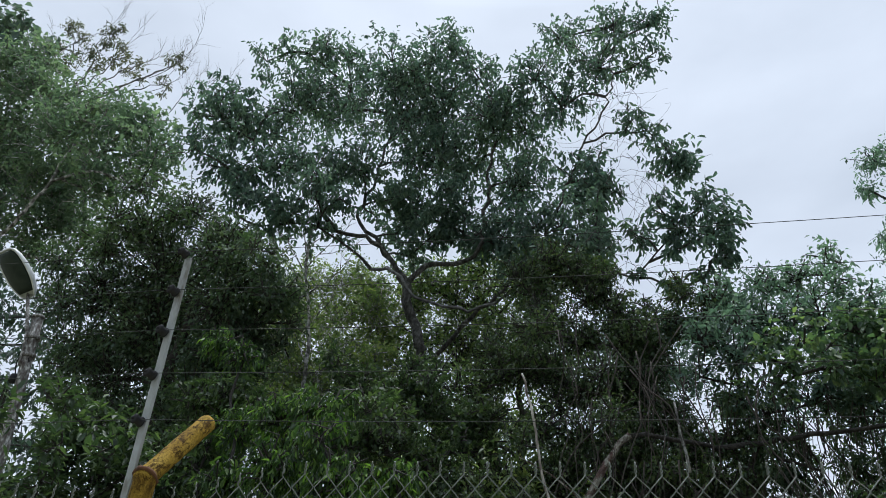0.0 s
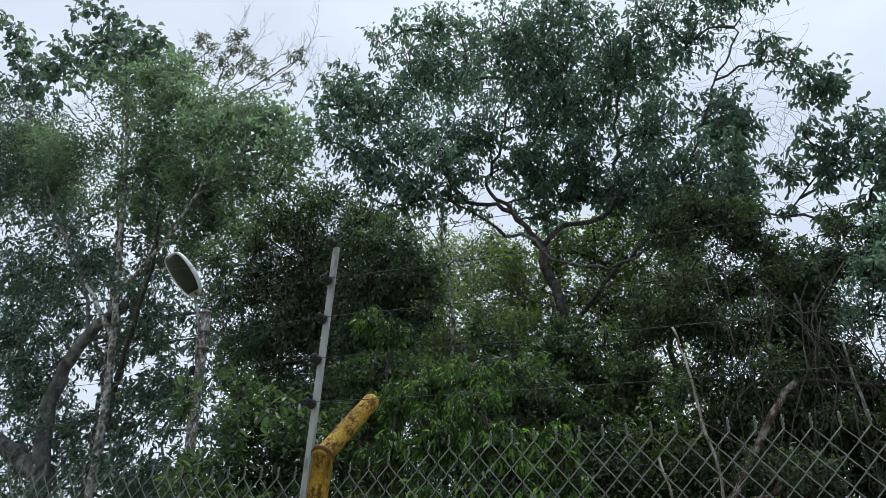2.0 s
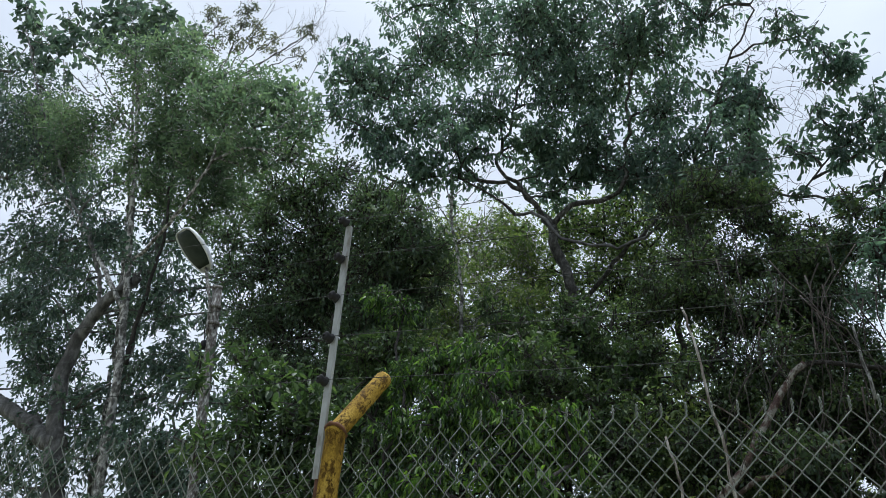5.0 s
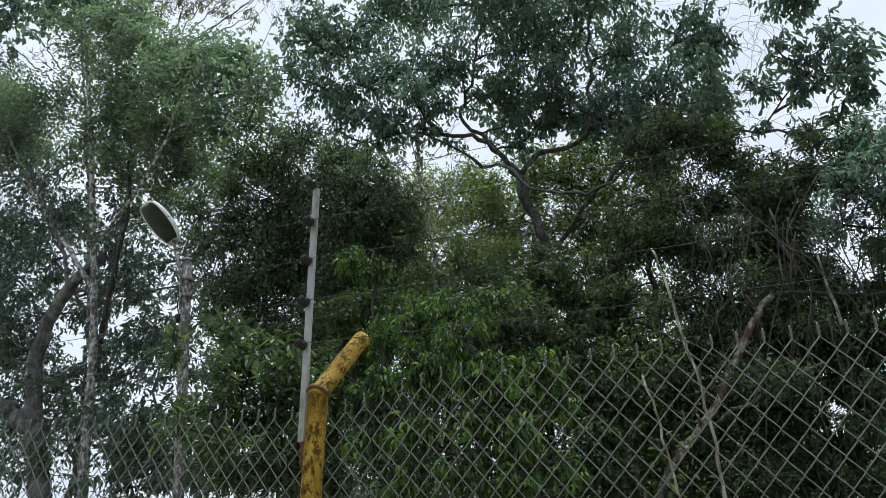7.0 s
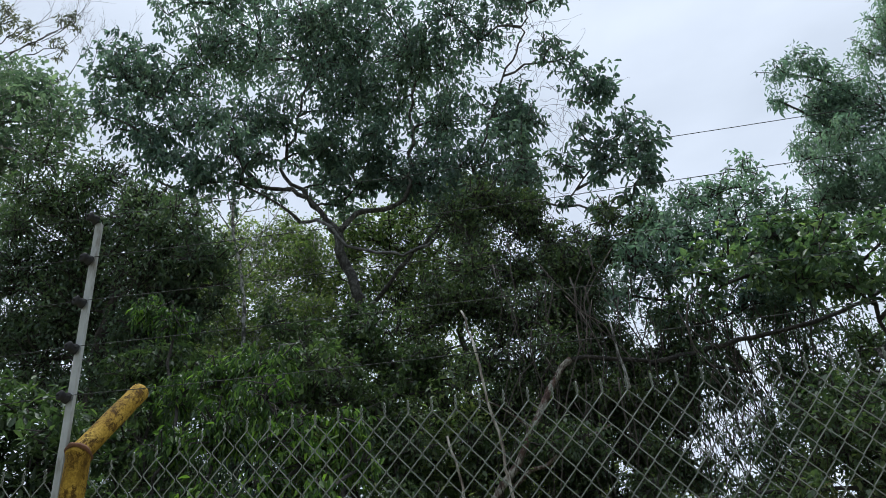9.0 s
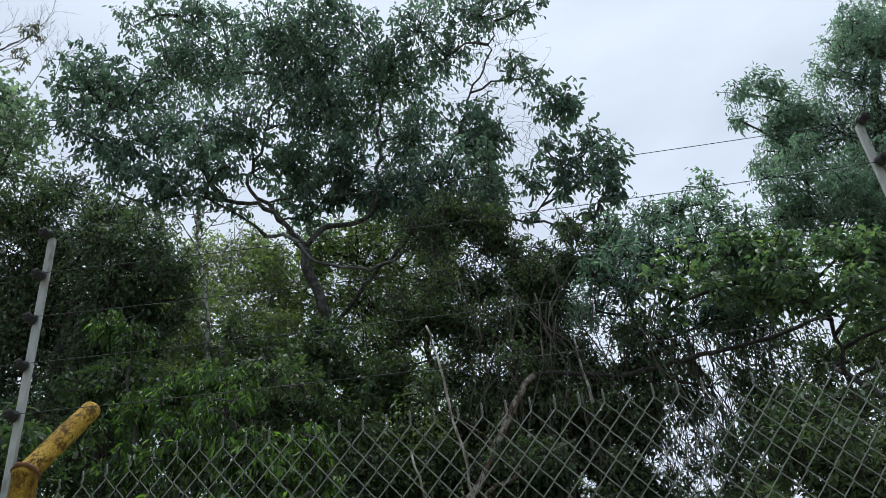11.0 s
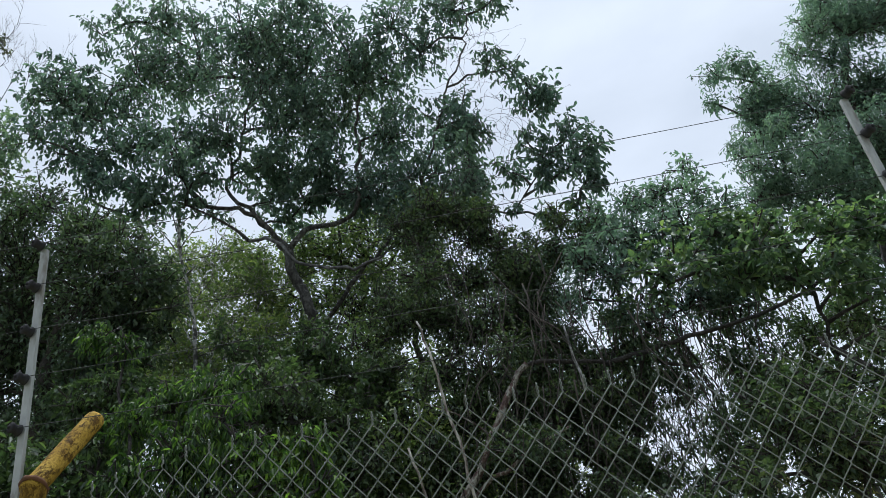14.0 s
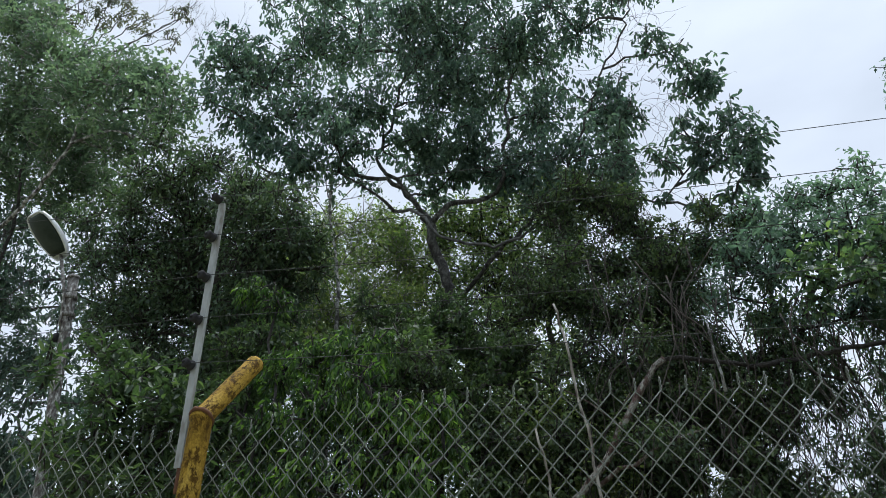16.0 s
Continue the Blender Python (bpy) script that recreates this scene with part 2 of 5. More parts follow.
def smooth_line(points, step):
    """A rounded line through the points."""
    p = [Vector(q) for q in points]
    if len(p) < 3:
        k = max(2, int((p[-1] - p[0]).length / step) + 1)
        return [p[0].lerp(p[-1], i / (k - 1)) for i in range(k)]
    q = [2 * p[0] - p[1]] + p + [2 * p[-1] - p[-2]]
    out = []
    for i in range(1, len(q) - 2):
        k = max(1, int((q[i + 1] - q[i]).length / step))
        for j in range(k):
            t = j / k
            a, b, c, d = q[i - 1], q[i], q[i + 1], q[i + 2]
            out.append(0.5 * (2 * b + (c - a) * t + (2 * a - 5 * b + 4 * c - d) * t * t + (3 * b - a - 3 * c + d) * t ** 3))
    return out + [p[-1]]


def tube(line, radii, sides=7, knots=0.0, rng=None):
    """Vertices and faces of a tapered, slightly uneven pipe along a line."""
    verts, faces = [], []
    n = len(line)
    ref = Vector((0.3, 0.9, 0.2))
    for i, p in enumerate(line):
        d = (line[min(i + 1, n - 1)] - line[max(i - 1, 0)]).normalized()
        u = d.cross(ref)
        if u.length < 0.05:
            u = d.cross(Vector((1, 0, 0)))
        u.normalize()
        v = d.cross(u)
        for k in range(sides):
            a = 2 * math.pi * k / sides
            r = radii[i] * (1 + (rng.uniform(-knots, knots) if knots else 0))
            verts.append(p + (u * math.cos(a) + v * math.sin(a)) * r)
    for i in range(n - 1):
        for k in range(sides):
            a, b = i * sides + k, i * sides + (k + 1) % sides
            faces.append((a, b, b + sides, a + sides))
    faces.append(tuple(range(sides))[::-1])
    faces.append(tuple((n - 1) * sides + k for k in range(sides)))
    return verts, faces


def local(verts, parent):
    o = parent.location
    return [(v[0] - o.x, v[1] - o.y, v[2] - o.z) for v in verts]


def limb(name, line, r0, r1, mat, parent, rng, wander=0.03, sides=7, step=0.16, knots=0.1, label=""):
    pts = smooth_line(line, step)
    n = len(pts)
    for i in range(1, n - 1):
        pts[i] = pts[i] + Vector((rng.uniform(-1, 1), rng.uniform(-1, 1), rng.uniform(-1, 1))) * wander
    radii = [r0 + (r1 - r0) * (i / (n - 1)) ** 0.8 for i in range(n)]
    verts, faces = tube(pts, radii, sides, knots, rng)
    array_part(name, local(verts, parent), faces, mat, parent, label)
    return pts


def leaf_blades(base, axis, up, length, width, fold, droop, broad=False, plain=False):
    """Six-sided folded blades (four-sided for tiny plain ones) for arrays of leaves: base points, axes, upper sides, sizes."""
    side = np.cross(axis, up)
    side /= np.linalg.norm(side, axis=1, keepdims=True) + 1e-9
    up = np.cross(side, axis)
    n = len(base)
    L, W = length[:, None], width[:, None]
    if plain:
        v = np.empty((n, 4, 3))
        mid = base + axis * L * 0.45 + up * L * 0.04
        v[:, 0], v[:, 1], v[:, 2], v[:, 3] = base, mid + side * W * 0.55, base + axis * L - up * L * droop, mid - side * W * 0.55
        return v.reshape(-1, 3), np.arange(n)[:, None] * 4 + np.array([[0, 1, 2, 3]])
    v = np.empty((n, 6, 3))
    v[:, 0] = base
    # broad blades are widest past the middle, others nearer the stalk
    a1, a2, w1, w2 = (0.38, 0.80, 0.36, 0.50) if broad else (0.32, 0.70, 0.46, 0.40)
    mid1 = base + axis * L * a1 + up * L * 0.03
    mid2 = base + axis * L * a2 - up * L * droop * 0.35
    v[:, 1], v[:, 5] = mid1 + side * W * w1 + up * W * fold, mid1 - side * W * w1 + up * W * fold
    v[:, 2], v[:, 4] = mid2 + side * W * w2 + up * W * fold, mid2 - side * W * w2 + up * W * fold
    v[:, 3] = base + axis * L - up * L * droop
    f = np.arange(n)[:, None] * 6
    quads = np.concatenate([f + np.array([[0, 1, 2, 3]]), f + np.array([[0, 3, 4, 5]])])
    return v.reshape(-1, 3), quads


def quad_mesh(name, verts, quads, mat):
    me = bpy.data.meshes.new(name)
    me.vertices.add(len(verts))
    me.vertices.foreach_set("co", np.ascontiguousarray(verts, dtype=np.float32).ravel())
    me.loops.add(quads.size)
    me.loops.foreach_set("vertex_index", np.ascontiguousarray(quads, dtype=np.int32).ravel())
    me.polygons.add(len(quads))
    me.polygons.foreach_set("loop_start", np.arange(0, quads.size, 4, dtype=np.int32))
    me.polygons.foreach_set("use_smooth", np.ones(len(quads), dtype=bool))
    me.update(calc_edges=True)
    me.validate()
    me.materials.append(mat)
    return me


def unit(a):
    return a / (np.linalg.norm(a, axis=1, keepdims=True) + 1e-9)


def foliage(parent, clumps, mat, size, cover, seed, droop=0.5, per_twig=5, slim=0.38, spread=1.0, twig=None, wood=None, flat=0.8, label="", reach=0.5, fill=True, broad=False, plain=False, loft=1.0):
    """A crown: in every clump many leafy twigs, denser towards its outside; cover is the leaf area over the clump's own area."""
    g = np.random.default_rng(seed)
    core = [Vector(c[:3]) for c in clumps]
    extra = []
    for i, a in enumerate(clumps):
        near = sorted(range(len(clumps)), key=lambda j: (core[i] - core[j]).length)[1:4]
        for j in near:
            if i < j or i not in near:
                t = g.uniform(0.35, 0.65)
                m = core[i].lerp(core[j], t)
                extra.append((m.x + g.normal() * 0.08, m.y + g.normal() * 0.35, m.z + g.normal() * 0.08, 0.8 * min(a[3], clumps[j][3])))
    clumps = list(clumps) + (extra if fill else [])
    tips, ways, lens, hearts = [], [], [], []
    for x, y, z, r in clumps:
        r *= loft
        leaf_area = 0.62 * size * size * slim
        count = int(max(4, cover * math.pi * r * r / leaf_area / per_twig))
        d = unit(g.normal(size=(count, 3)))
        rad = r * g.random(count)[:, None] ** 0.42
        lobe = 1 + 0.28 * np.sin(d[:, :1] * 5 + x * 3) * np.cos(d[:, 2:] * 4 + z * 2)
        p = np.array([x, y, z]) + d * rad * lobe * np.array([1, 1, flat])
        tips.append(p)
        ways.append(unit(d + g.normal(size=(count, 3)) * 0.6 * spread + np.array([0, 0, 0.25])))
        lens.append(np.full(count, min(0.34, max(0.12, r * reach))) * g.uniform(0.4, 1.6, count))
        hearts.append(np.repeat(np.array([[x, y, z - r * 0.25]]), count, 0))
    tips, ways, lens, hearts = np.concatenate(tips), np.concatenate(ways), np.concatenate(lens), np.concatenate(hearts)
    k = per_twig
    t = (np.arange(k) + 0.5) / k
    along = tips[:, None] + ways[:, None] * (lens[:, None] * (t[None] - 0.5))[..., None]
    along[..., 2] -= (lens[:, None] * t[None] ** 2) * 0.25 * droop
    ref = unit(np.cross(ways, g.normal(size=ways.shape)))
    ref2 = np.cross(ways, ref)
    ang = np.arange(k) * 2.4 + g.random((len(tips), 1)) * 6.3
    side = ref[:, None] * np.cos(ang)[..., None] + ref2[:, None] * np.sin(ang)[..., None]
    axis = ways[:, None] * (0.2 + 0.5 * t[None, :, None]) + side * 0.75 + g.normal(size=side.shape) * 0.45
    axis[..., 2] -= droop
    axis = unit(axis.reshape(-1, 3))
    base = along.reshape(-1, 3)
    up = np.array([0, 0, 1.0]) + g.normal(size=axis.shape) * 0.45
    ln = size * g.uniform(0.6, 1.25, len(base))
    wd = ln * slim * g.uniform(0.8, 1.2, len(base))
    verts, quads = leaf_blades(base, axis, up, ln, wd, 0.12, 0.16 + 0.2 * droop, broad, plain)
    verts = verts - np.array(parent.location)
    ob = new("crown", quad_mesh("crown", verts, quads, mat))
    ob.parent = parent
    tagged(ob, label=label, kind="stuff")
    if twig:
        # thin wooden shoots from the heart of each clump to its leafy twigs
        sel = g.random(len(tips)) < twig
        a, b = hearts[sel], tips[sel] + ways[sel] * lens[sel][:, None] * 0.4
        a = a + (b - a) * g.uniform(0.0, 0.55, (len(a), 1))
        m = (a + b) / 2 + g.normal(size=a.shape) * 0.05
        u = unit(np.cross(b - a, np.array([[0.3, 0.8, 0.1]]) + g.normal(size=a.shape) * 0.1))
        w = unit(np.cross(b - a, u))
        rings = []
        for c, r in ((a, 0.010), (m, 0.007), (b, 0.003)):
            rings += [c + u * r, c - u * r * 0.5 + w * r * 0.87, c - u * r * 0.5 - w * r * 0.87]
        v = np.stack(rings, 1).reshape(-1, 3) - np.array(parent.location)
        f = np.arange(len(a))[:, None] * 9
        q = np.concatenate([f + np.array([[i + s, i + (s + 1) % 3, i + 3 + (s + 1) % 3, i + 3 + s]]) for i in (0, 3) for s in range(3)])
        tw = new("brushwood", quad_mesh("brushwood", v, q, wood or BARK_DARK))
        tw.parent = parent
        tagged(tw, kind="stuff")
    return ob


def branch_out(parent, skeleton, clumps, mat, rng, r_max=0.05, r_min=0.012, reach=9.0):
    """A limb from the nearest wood below to every clump, the nearest clumps first."""
    nodes = list(skeleton)
    for x, y, z, r in sorted(clumps, key=lambda c: min((Vector(c[:3]) - q).length for q in nodes)):
        c = Vector((x, y, z - r * 0.15))
        start = min(nodes, key=lambda q: (c - q).length + 1.2 * max(0.0, q.z - c.z + 0.1))
        d = (c - start).length
        if d > reach or d < 0.15:
            continue
        side = Vector((rng.uniform(-1, 1), rng.uniform(-1, 1), rng.uniform(-0.2, 0.7))) * d * 0.16
        mid = start.lerp(c, 0.5) + side
        r0 = min(r_max, 0.014 + 0.016 * d)
        pts = limb("limb", [start, start.lerp(mid, 0.5) + side * 0.2, mid, c], r0, r_min, mat, parent, rng, 0.015, 5, 0.2)
        nodes += pts[len(pts) // 3:]
    return nodes


def twiggy(parent, starts, mat, seed, depth=3, kids=4):
    """Bare, forking twigs in one mesh; starts: a point, a direction, a length and a radius."""
    rng = random.Random(seed)
    verts, faces = [], []

    def grow(p, d, length, r, level):
        pts = [p.copy()]
        for k in range(5):
            d = (d + Vector((rng.uniform(-0.2, 0.2), rng.uniform(-0.2, 0.2), rng.uniform(-0.1, 0.2)))).normalized()
            p = p + d * length / 5
            pts.append(p.copy())
            if level and k and rng.random() < kids / 4:
                side = (d + Vector((rng.uniform(-1, 1), rng.uniform(-0.8, 0.8), rng.uniform(-0.5, 0.8))) * 0.75).normalized()
                grow(p.copy(), side, length * rng.uniform(0.4, 0.7), r * 0.6, level - 1)
        v, f = tube(pts, [r * (1 - 0.13 * i) for i in range(6)], 4)
        base = len(verts)
        verts.extend(v)
        faces.extend(tuple(i + base for i in q) for q in f)

    for p, d, length, r in starts:
        grow(Vector(p), Vector(d).normalized(), length, r, depth)
    return array_part("brushwood", local(verts, parent), faces, mat, parent, kind="stuff")


def rooted(line):
    """The line carried down to the ground."""
    x, y, z = line[0]
    return ([(x, y, -0.08)] if z < 1.0 else [(x + 0.05, y, -0.08), (x + 0.02, y, z * 0.5)]) + list(line)


def leaf_pieces(parent, clumps, mat, size, slim, droop, count, seed, broad=False):
    """Single large leaves on the near side of the clumps, each an object on one of three shared blades."""
    g = np.random.default_rng(seed)
    shapes = []
    for k in range(3):
        v, q = leaf_blades(np.zeros((1, 3)), np.array([[0, 1.0, 0]]), np.array([[0, 0, 1.0]]), np.array([size]), np.array([size * slim * (0.85 + 0.15 * k)]), 0.12, 0.15 + 0.08 * k, broad)
        shapes.append(quad_mesh("leaf", v, q, mat))
    per = max(1, count // len(clumps))
    for x, y, z, r in clumps:
        for i in range(per):
            d = unit(g.normal(size=(1, 3)))[0]
            d[1] = -abs(d[1])
            p = np.array([x, y, z]) + d * r * g.uniform(0.75, 1.02)
            a = Vector((d[0] + g.normal() * 0.5, d[1] * 0.6 + g.normal() * 0.5, -droop + g.normal() * 0.3)).normalized()
            up = Vector((g.normal() * 0.4, -0.4 + g.normal() * 0.3, 1.0))
            sd = a.cross(up).normalized()
            ob = new("leaf", shapes[int(g.integers(3))])
            ob.parent = parent
            sc = g.uniform(0.75, 1.2)
            m = Matrix((sd * sc, a * sc, sd.cross(a) * sc)).transposed().to_4x4()
            m.translation = Vector(p) - parent.location
            ob.matrix_basis = m


# ---- ground ----
def make_ground():
    g = bmesh.new()
    xs = [-3000, -400, -120, -60, -35] + [-24 + i * 1.0 for i in range(49)] + [35, 60, 120, 400, 3000]
    ys = [-3000, -400, -100, -40, -20, -10] + [-5 + i * 1.0 for i in range(31)] + [32, 45, 80, 160, 400, 3000]
    rows = []
    for y in ys:
        rows.append([g.verts.new((x, y, 0.0 if abs(y - 2.4) < 0.6 else 0.06 * noise.noise((x * 0.35, y * 0.35, 0)) - 0.02)) for x in xs])
    for a, b in zip(rows, rows[1:]):
        for i in range(len(xs) - 1):
            g.faces.new((a[i], a[i + 1], b[i + 1], b[i]))
    tagged(part("ground", g, BOUNCE_SOIL, None), "unseen earth with leaf litter and low grass, paled to bounce light", "ground", kind="structure")


make_ground()


# ---- chain-link fence with yellow pipe posts and an electric fence above it ----
INSULATOR_STEP = 0.158
FENCE_Y, PITCH_X, PITCH_Z, TOP = 2.4, 0.0670, 0.0772, 2.155
POSTS = [-3.85, -1.146, 1.435, 4.10]
RIGGED = [(-3.93, 1, 0), (-1.217, 1, -1.3), (1.425, -1, 0), (4.01, 1, 0)]


def lathe(profile, sides=14):
    """A turned body about z from (radius, height) pairs."""
    b = bmesh.new()
    rings = [[b.verts.new((r * math.cos(2 * math.pi * k / sides), r * math.sin(2 * math.pi * k / sides), z)) for k in range(sides)] for r, z in profile]
    for lo, hi in zip(rings, rings[1:]):
        for k in range(sides):
            b.faces.new((lo[k], lo[(k + 1) % sides], hi[(k + 1) % sides], hi[k]))
    b.faces.new(rings[0][::-1])
    b.faces.new(rings[-1])
    return b


def pipe_mesh(points, radius, sides, step, dents=0.0, seed=1):
    rng = random.Random(seed)
    pts = smooth_line(points, step)
    v, f = tube(pts, [radius] * len(pts), sides, dents, rng)
    b = bmesh.new()
    vs = [b.verts.new(p) for p in v]
    for q in f:
        b.faces.new([vs[i] for i in q])
    return b


def worn_pipe(r, lo, hi, seed, lip):
    """A pipe whose thick old paint is slightly lumpy, with a turned-in lip."""
    rng = random.Random(seed)
    k = int((hi - lo) / 0.03)
    b = lathe([(r, lo + (hi - lo) * i / k) for i in range(k + 1)] + [(r * 0.965, hi + 0.009), (r * lip, hi + 0.011)], 20)
    for v in b.verts:
        v.co.x += rng.uniform(-0.0006, 0.0006)
        v.co.y += rng.uniform(-0.0006, 0.0006)
    return b


def make_yellow_post(x):
    post = thing("fence_post", (x, FENCE_Y - 0.035, 0.03 if x > 0 else 0), "yellow painted steel pipe post with angled arm, paint flaking to rust", "fence post", "fence posts")
    part("pipe", worn_pipe(0.0331, -0.12, 2.14, int(x * 50), 0.9), YELLOW, post)
    arm = part("arm", worn_pipe(0.0311, -0.02, 0.334, int(x * 70), 0.62), YELLOW, post)
    arm.matrix_basis = pose(0.0, 0.0, 2.133, -42, 6, 0)
    bead = bmesh.new()
    rng = random.Random(int(x * 100))
    k = 26
    ring = [Vector((0.0325 * math.cos(a), 0.0325 * math.sin(a) * 1.02, 0.018 * -math.sin(a))) for a in (2 * math.pi * i / k for i in range(k))]
    rings = []
    for i, c in enumerate(ring):
        out = Vector((c.x, c.y, 0)).normalized()
        rr = 0.0065 * rng.uniform(0.75, 1.3)
        rings.append([bead.verts.new(c + out * rr * math.cos(a) + Vector((0, 0, 1)) * rr * math.sin(a)) for a in (math.pi * 2 * j / 6 for j in range(6))])
    for i in range(k):
        for j in range(6):
            bead.faces.new((rings[i][j], rings[(i + 1) % k][j], rings[(i + 1) % k][(j + 1) % 6], rings[i][(j + 1) % 6]))
    weld = part("weld_seam", bead, RUST, post, "rusty weld seam")
    weld.location = (0, 0, 2.133)
    for z in (0.35, 1.1, 1.75):
        tie = pipe_mesh([(0.0345 * math.cos(a), 0.0345 * math.sin(a), 0.004 * math.sin(a * 3)) for a in (2 * math.pi * i / 12 for i in range(13))], 0.0016, 5, 0.01)
        t = part("tie_wire", tie, MESH_WIRE, post)
        t.location = (0, 0, z)
    return post


def make_electric_post(x, hand, lean):
    """A slotted aluminium angle with five black insulators, bolted to the pipe."""
    post = thing("electric_fence_post", (x, FENCE_Y - (0.02 if x > 0 else 0), 1.93), "grey aluminium electric fence post with five black insulators", "fence post", "electric fence posts")
    post.rotation_euler = (0, radians(lean), 0)
    b = bmesh.new()
    prof = [(-0.0112, -0.007), (0.0112, -0.007), (0.0112, 0.009), (0.0085, 0.009), (0.0085, -0.0045), (-0.0085, -0.0045), (-0.0085, 0.009), (-0.0112, 0.009)]
    lo = [b.verts.new((px, py, 0.06)) for px, py in prof]
    hi = [b.verts.new((px, py, 1.005)) for px, py in prof]
    for i in range(8):
        b.faces.new((lo[i], lo[(i + 1) % 8], hi[(i + 1) % 8], hi[i]))
    b.faces.new(lo[::-1])
    b.faces.new(hi)
    bmesh.ops.bevel(b, geom=[e for e in b.edges if abs(e.verts[0].co.z - e.verts[1].co.z) > 0.5], offset=0.0012, segments=1, affect="EDGES")
    part("channel", b, GALV, post, smooth=False)
    foot = bmesh.new()
    bmesh.ops.create_cube(foot, size=1, matrix=Matrix.LocRotScale((0.006, 0.002, 0.03), None, (0.018, 0.010, 0.09)))
    bmesh.ops.bevel(foot, geom=foot.edges[:], offset=0.003, segments=1, affect="EDGES")
    part("foot_bracket", foot, RUST, post, "rusted foot bracket")
    spool = [(0.005, -0.020), (0.0165, -0.019), (0.0175, -0.014), (0.0165, -0.009), (0.0135, -0.006), (0.0135, 0.002), (0.0160, 0.005), (0.0165, 0.011), (0.0120, 0.014), (0.006, 0.015)]
    for k in range(5):
        ins = part("insulator", lathe(spool, 14), BLACK, post)
        ins.matrix_basis = pose(-0.012 * hand, -0.026, 1.018 - INSULATOR_STEP * k, 80, 0, -25 * hand)
        part("bolt", lathe([(0.004, -0.024), (0.004, 0.012), (0.0055, 0.013), (0.0055, 0.019)], 6), BLACK, ins)
    return post


for px in POSTS:
    make_yellow_post(px)
for px, hand, lean in RIGGED:
    make_electric_post(px, hand, lean)

for k in range(5):
    z = 2.948 - INSULATOR_STEP * k
    ends = [p - 0.012 * hand + math.sin(radians(lean)) * (z - 1.93) for p, hand, lean in RIGGED]
    w = thing("electric_wire", (0, 0, 0), "thin steel electric fence wire strung between insulators", "wire", "electric fence wires")
    for a, b in zip(ends, ends[1:]):
        sag = 0.014 + 0.003 * ((k * 7) % 3)
        pts = [(a + (b - a) * i / 10, FENCE_Y - 0.028, z - sag * 4 * (i / 10) * (1 - i / 10)) for i in range(11)]
        part("strand", pipe_mesh(pts, 0.0012, 5, 0.4), LIVE_WIRE, w)


def mesh_strand(flip):
    """One zigzag wire of the netting with its twisted tail on top."""
    s = 1 if flip else -1
    zz = TOP
    half = PITCH_X / 4
    k = 0
    zig = []
    while zz > 0.02:
        side = s * (1 if k % 2 == 0 else -1)
        zig.append((side * (half + 0.0012), 0.0022 * (1 if k % 2 else -1) * s, zz))
        zz -= PITCH_Z / 2
        k += 1
    line = []
    for i, p in enumerate(zig):
        q = Vector(p)
        if 0 < i < len(zig) - 1:
            up, dn = (Vector(zig[i - 1]) - q).normalized(), (Vector(zig[i + 1]) - q).normalized()
            line += [q + up * 0.004, q + dn * 0.004]
        else:
            line.append(q)
    tail = []
    for i in range(9, 0, -1):
        a = i * 1.05 + (0 if flip else math.pi)
        tail.append(Vector((s * half + 0.0028 * math.cos(a) + (s * 0.004 if i == 9 else 0), 0.0028 * math.sin(a), TOP + i * 0.0041)))
    v, f = tube(tail + line, [0.0017] * (len(tail) + len(line)), 5)
    me = bpy.data.meshes.new("netting_wire")
    me.from_pydata([tuple(p) for p in v], [], f)
    me.polygons.foreach_set("use_smooth", [True] * len(me.polygons))
    me.materials.append(MESH_WIRE)
    return me


def top_sag(x):
    """The netting hangs lower on both sides of one post, where it has slipped."""
    if x < -1.1:
        return -0.02 - 0.065 * max(0.0, min(1.0, (x + 2.7) / 1.4))
    return -0.085 * max(0.0, min(1.0, (-0.70 - x) / 0.4))


netting = thing("chain_link_fence", (0, FENCE_Y, 0), "weathered galvanised chain-link fence netting with twisted top ends", "fence")
strand_meshes = (mesh_strand(True), mesh_strand(False))
first = int((POSTS[0] - 0.378) / (PITCH_X / 2))
last = int((POSTS[-1] - 0.378) / (PITCH_X / 2))
rng_f = random.Random(5)
for i in range(first, last + 1):
    if abs(i + 22) > 148:
        continue
    ob = new("netting_wire", strand_meshes[i % 2])
    ob.parent = netting
    ob.location = (0.378 + i * PITCH_X / 2 + PITCH_X / 4, rng_f.uniform(-0.001, 0.001), top_sag(0.378 + i * PITCH_X / 2))


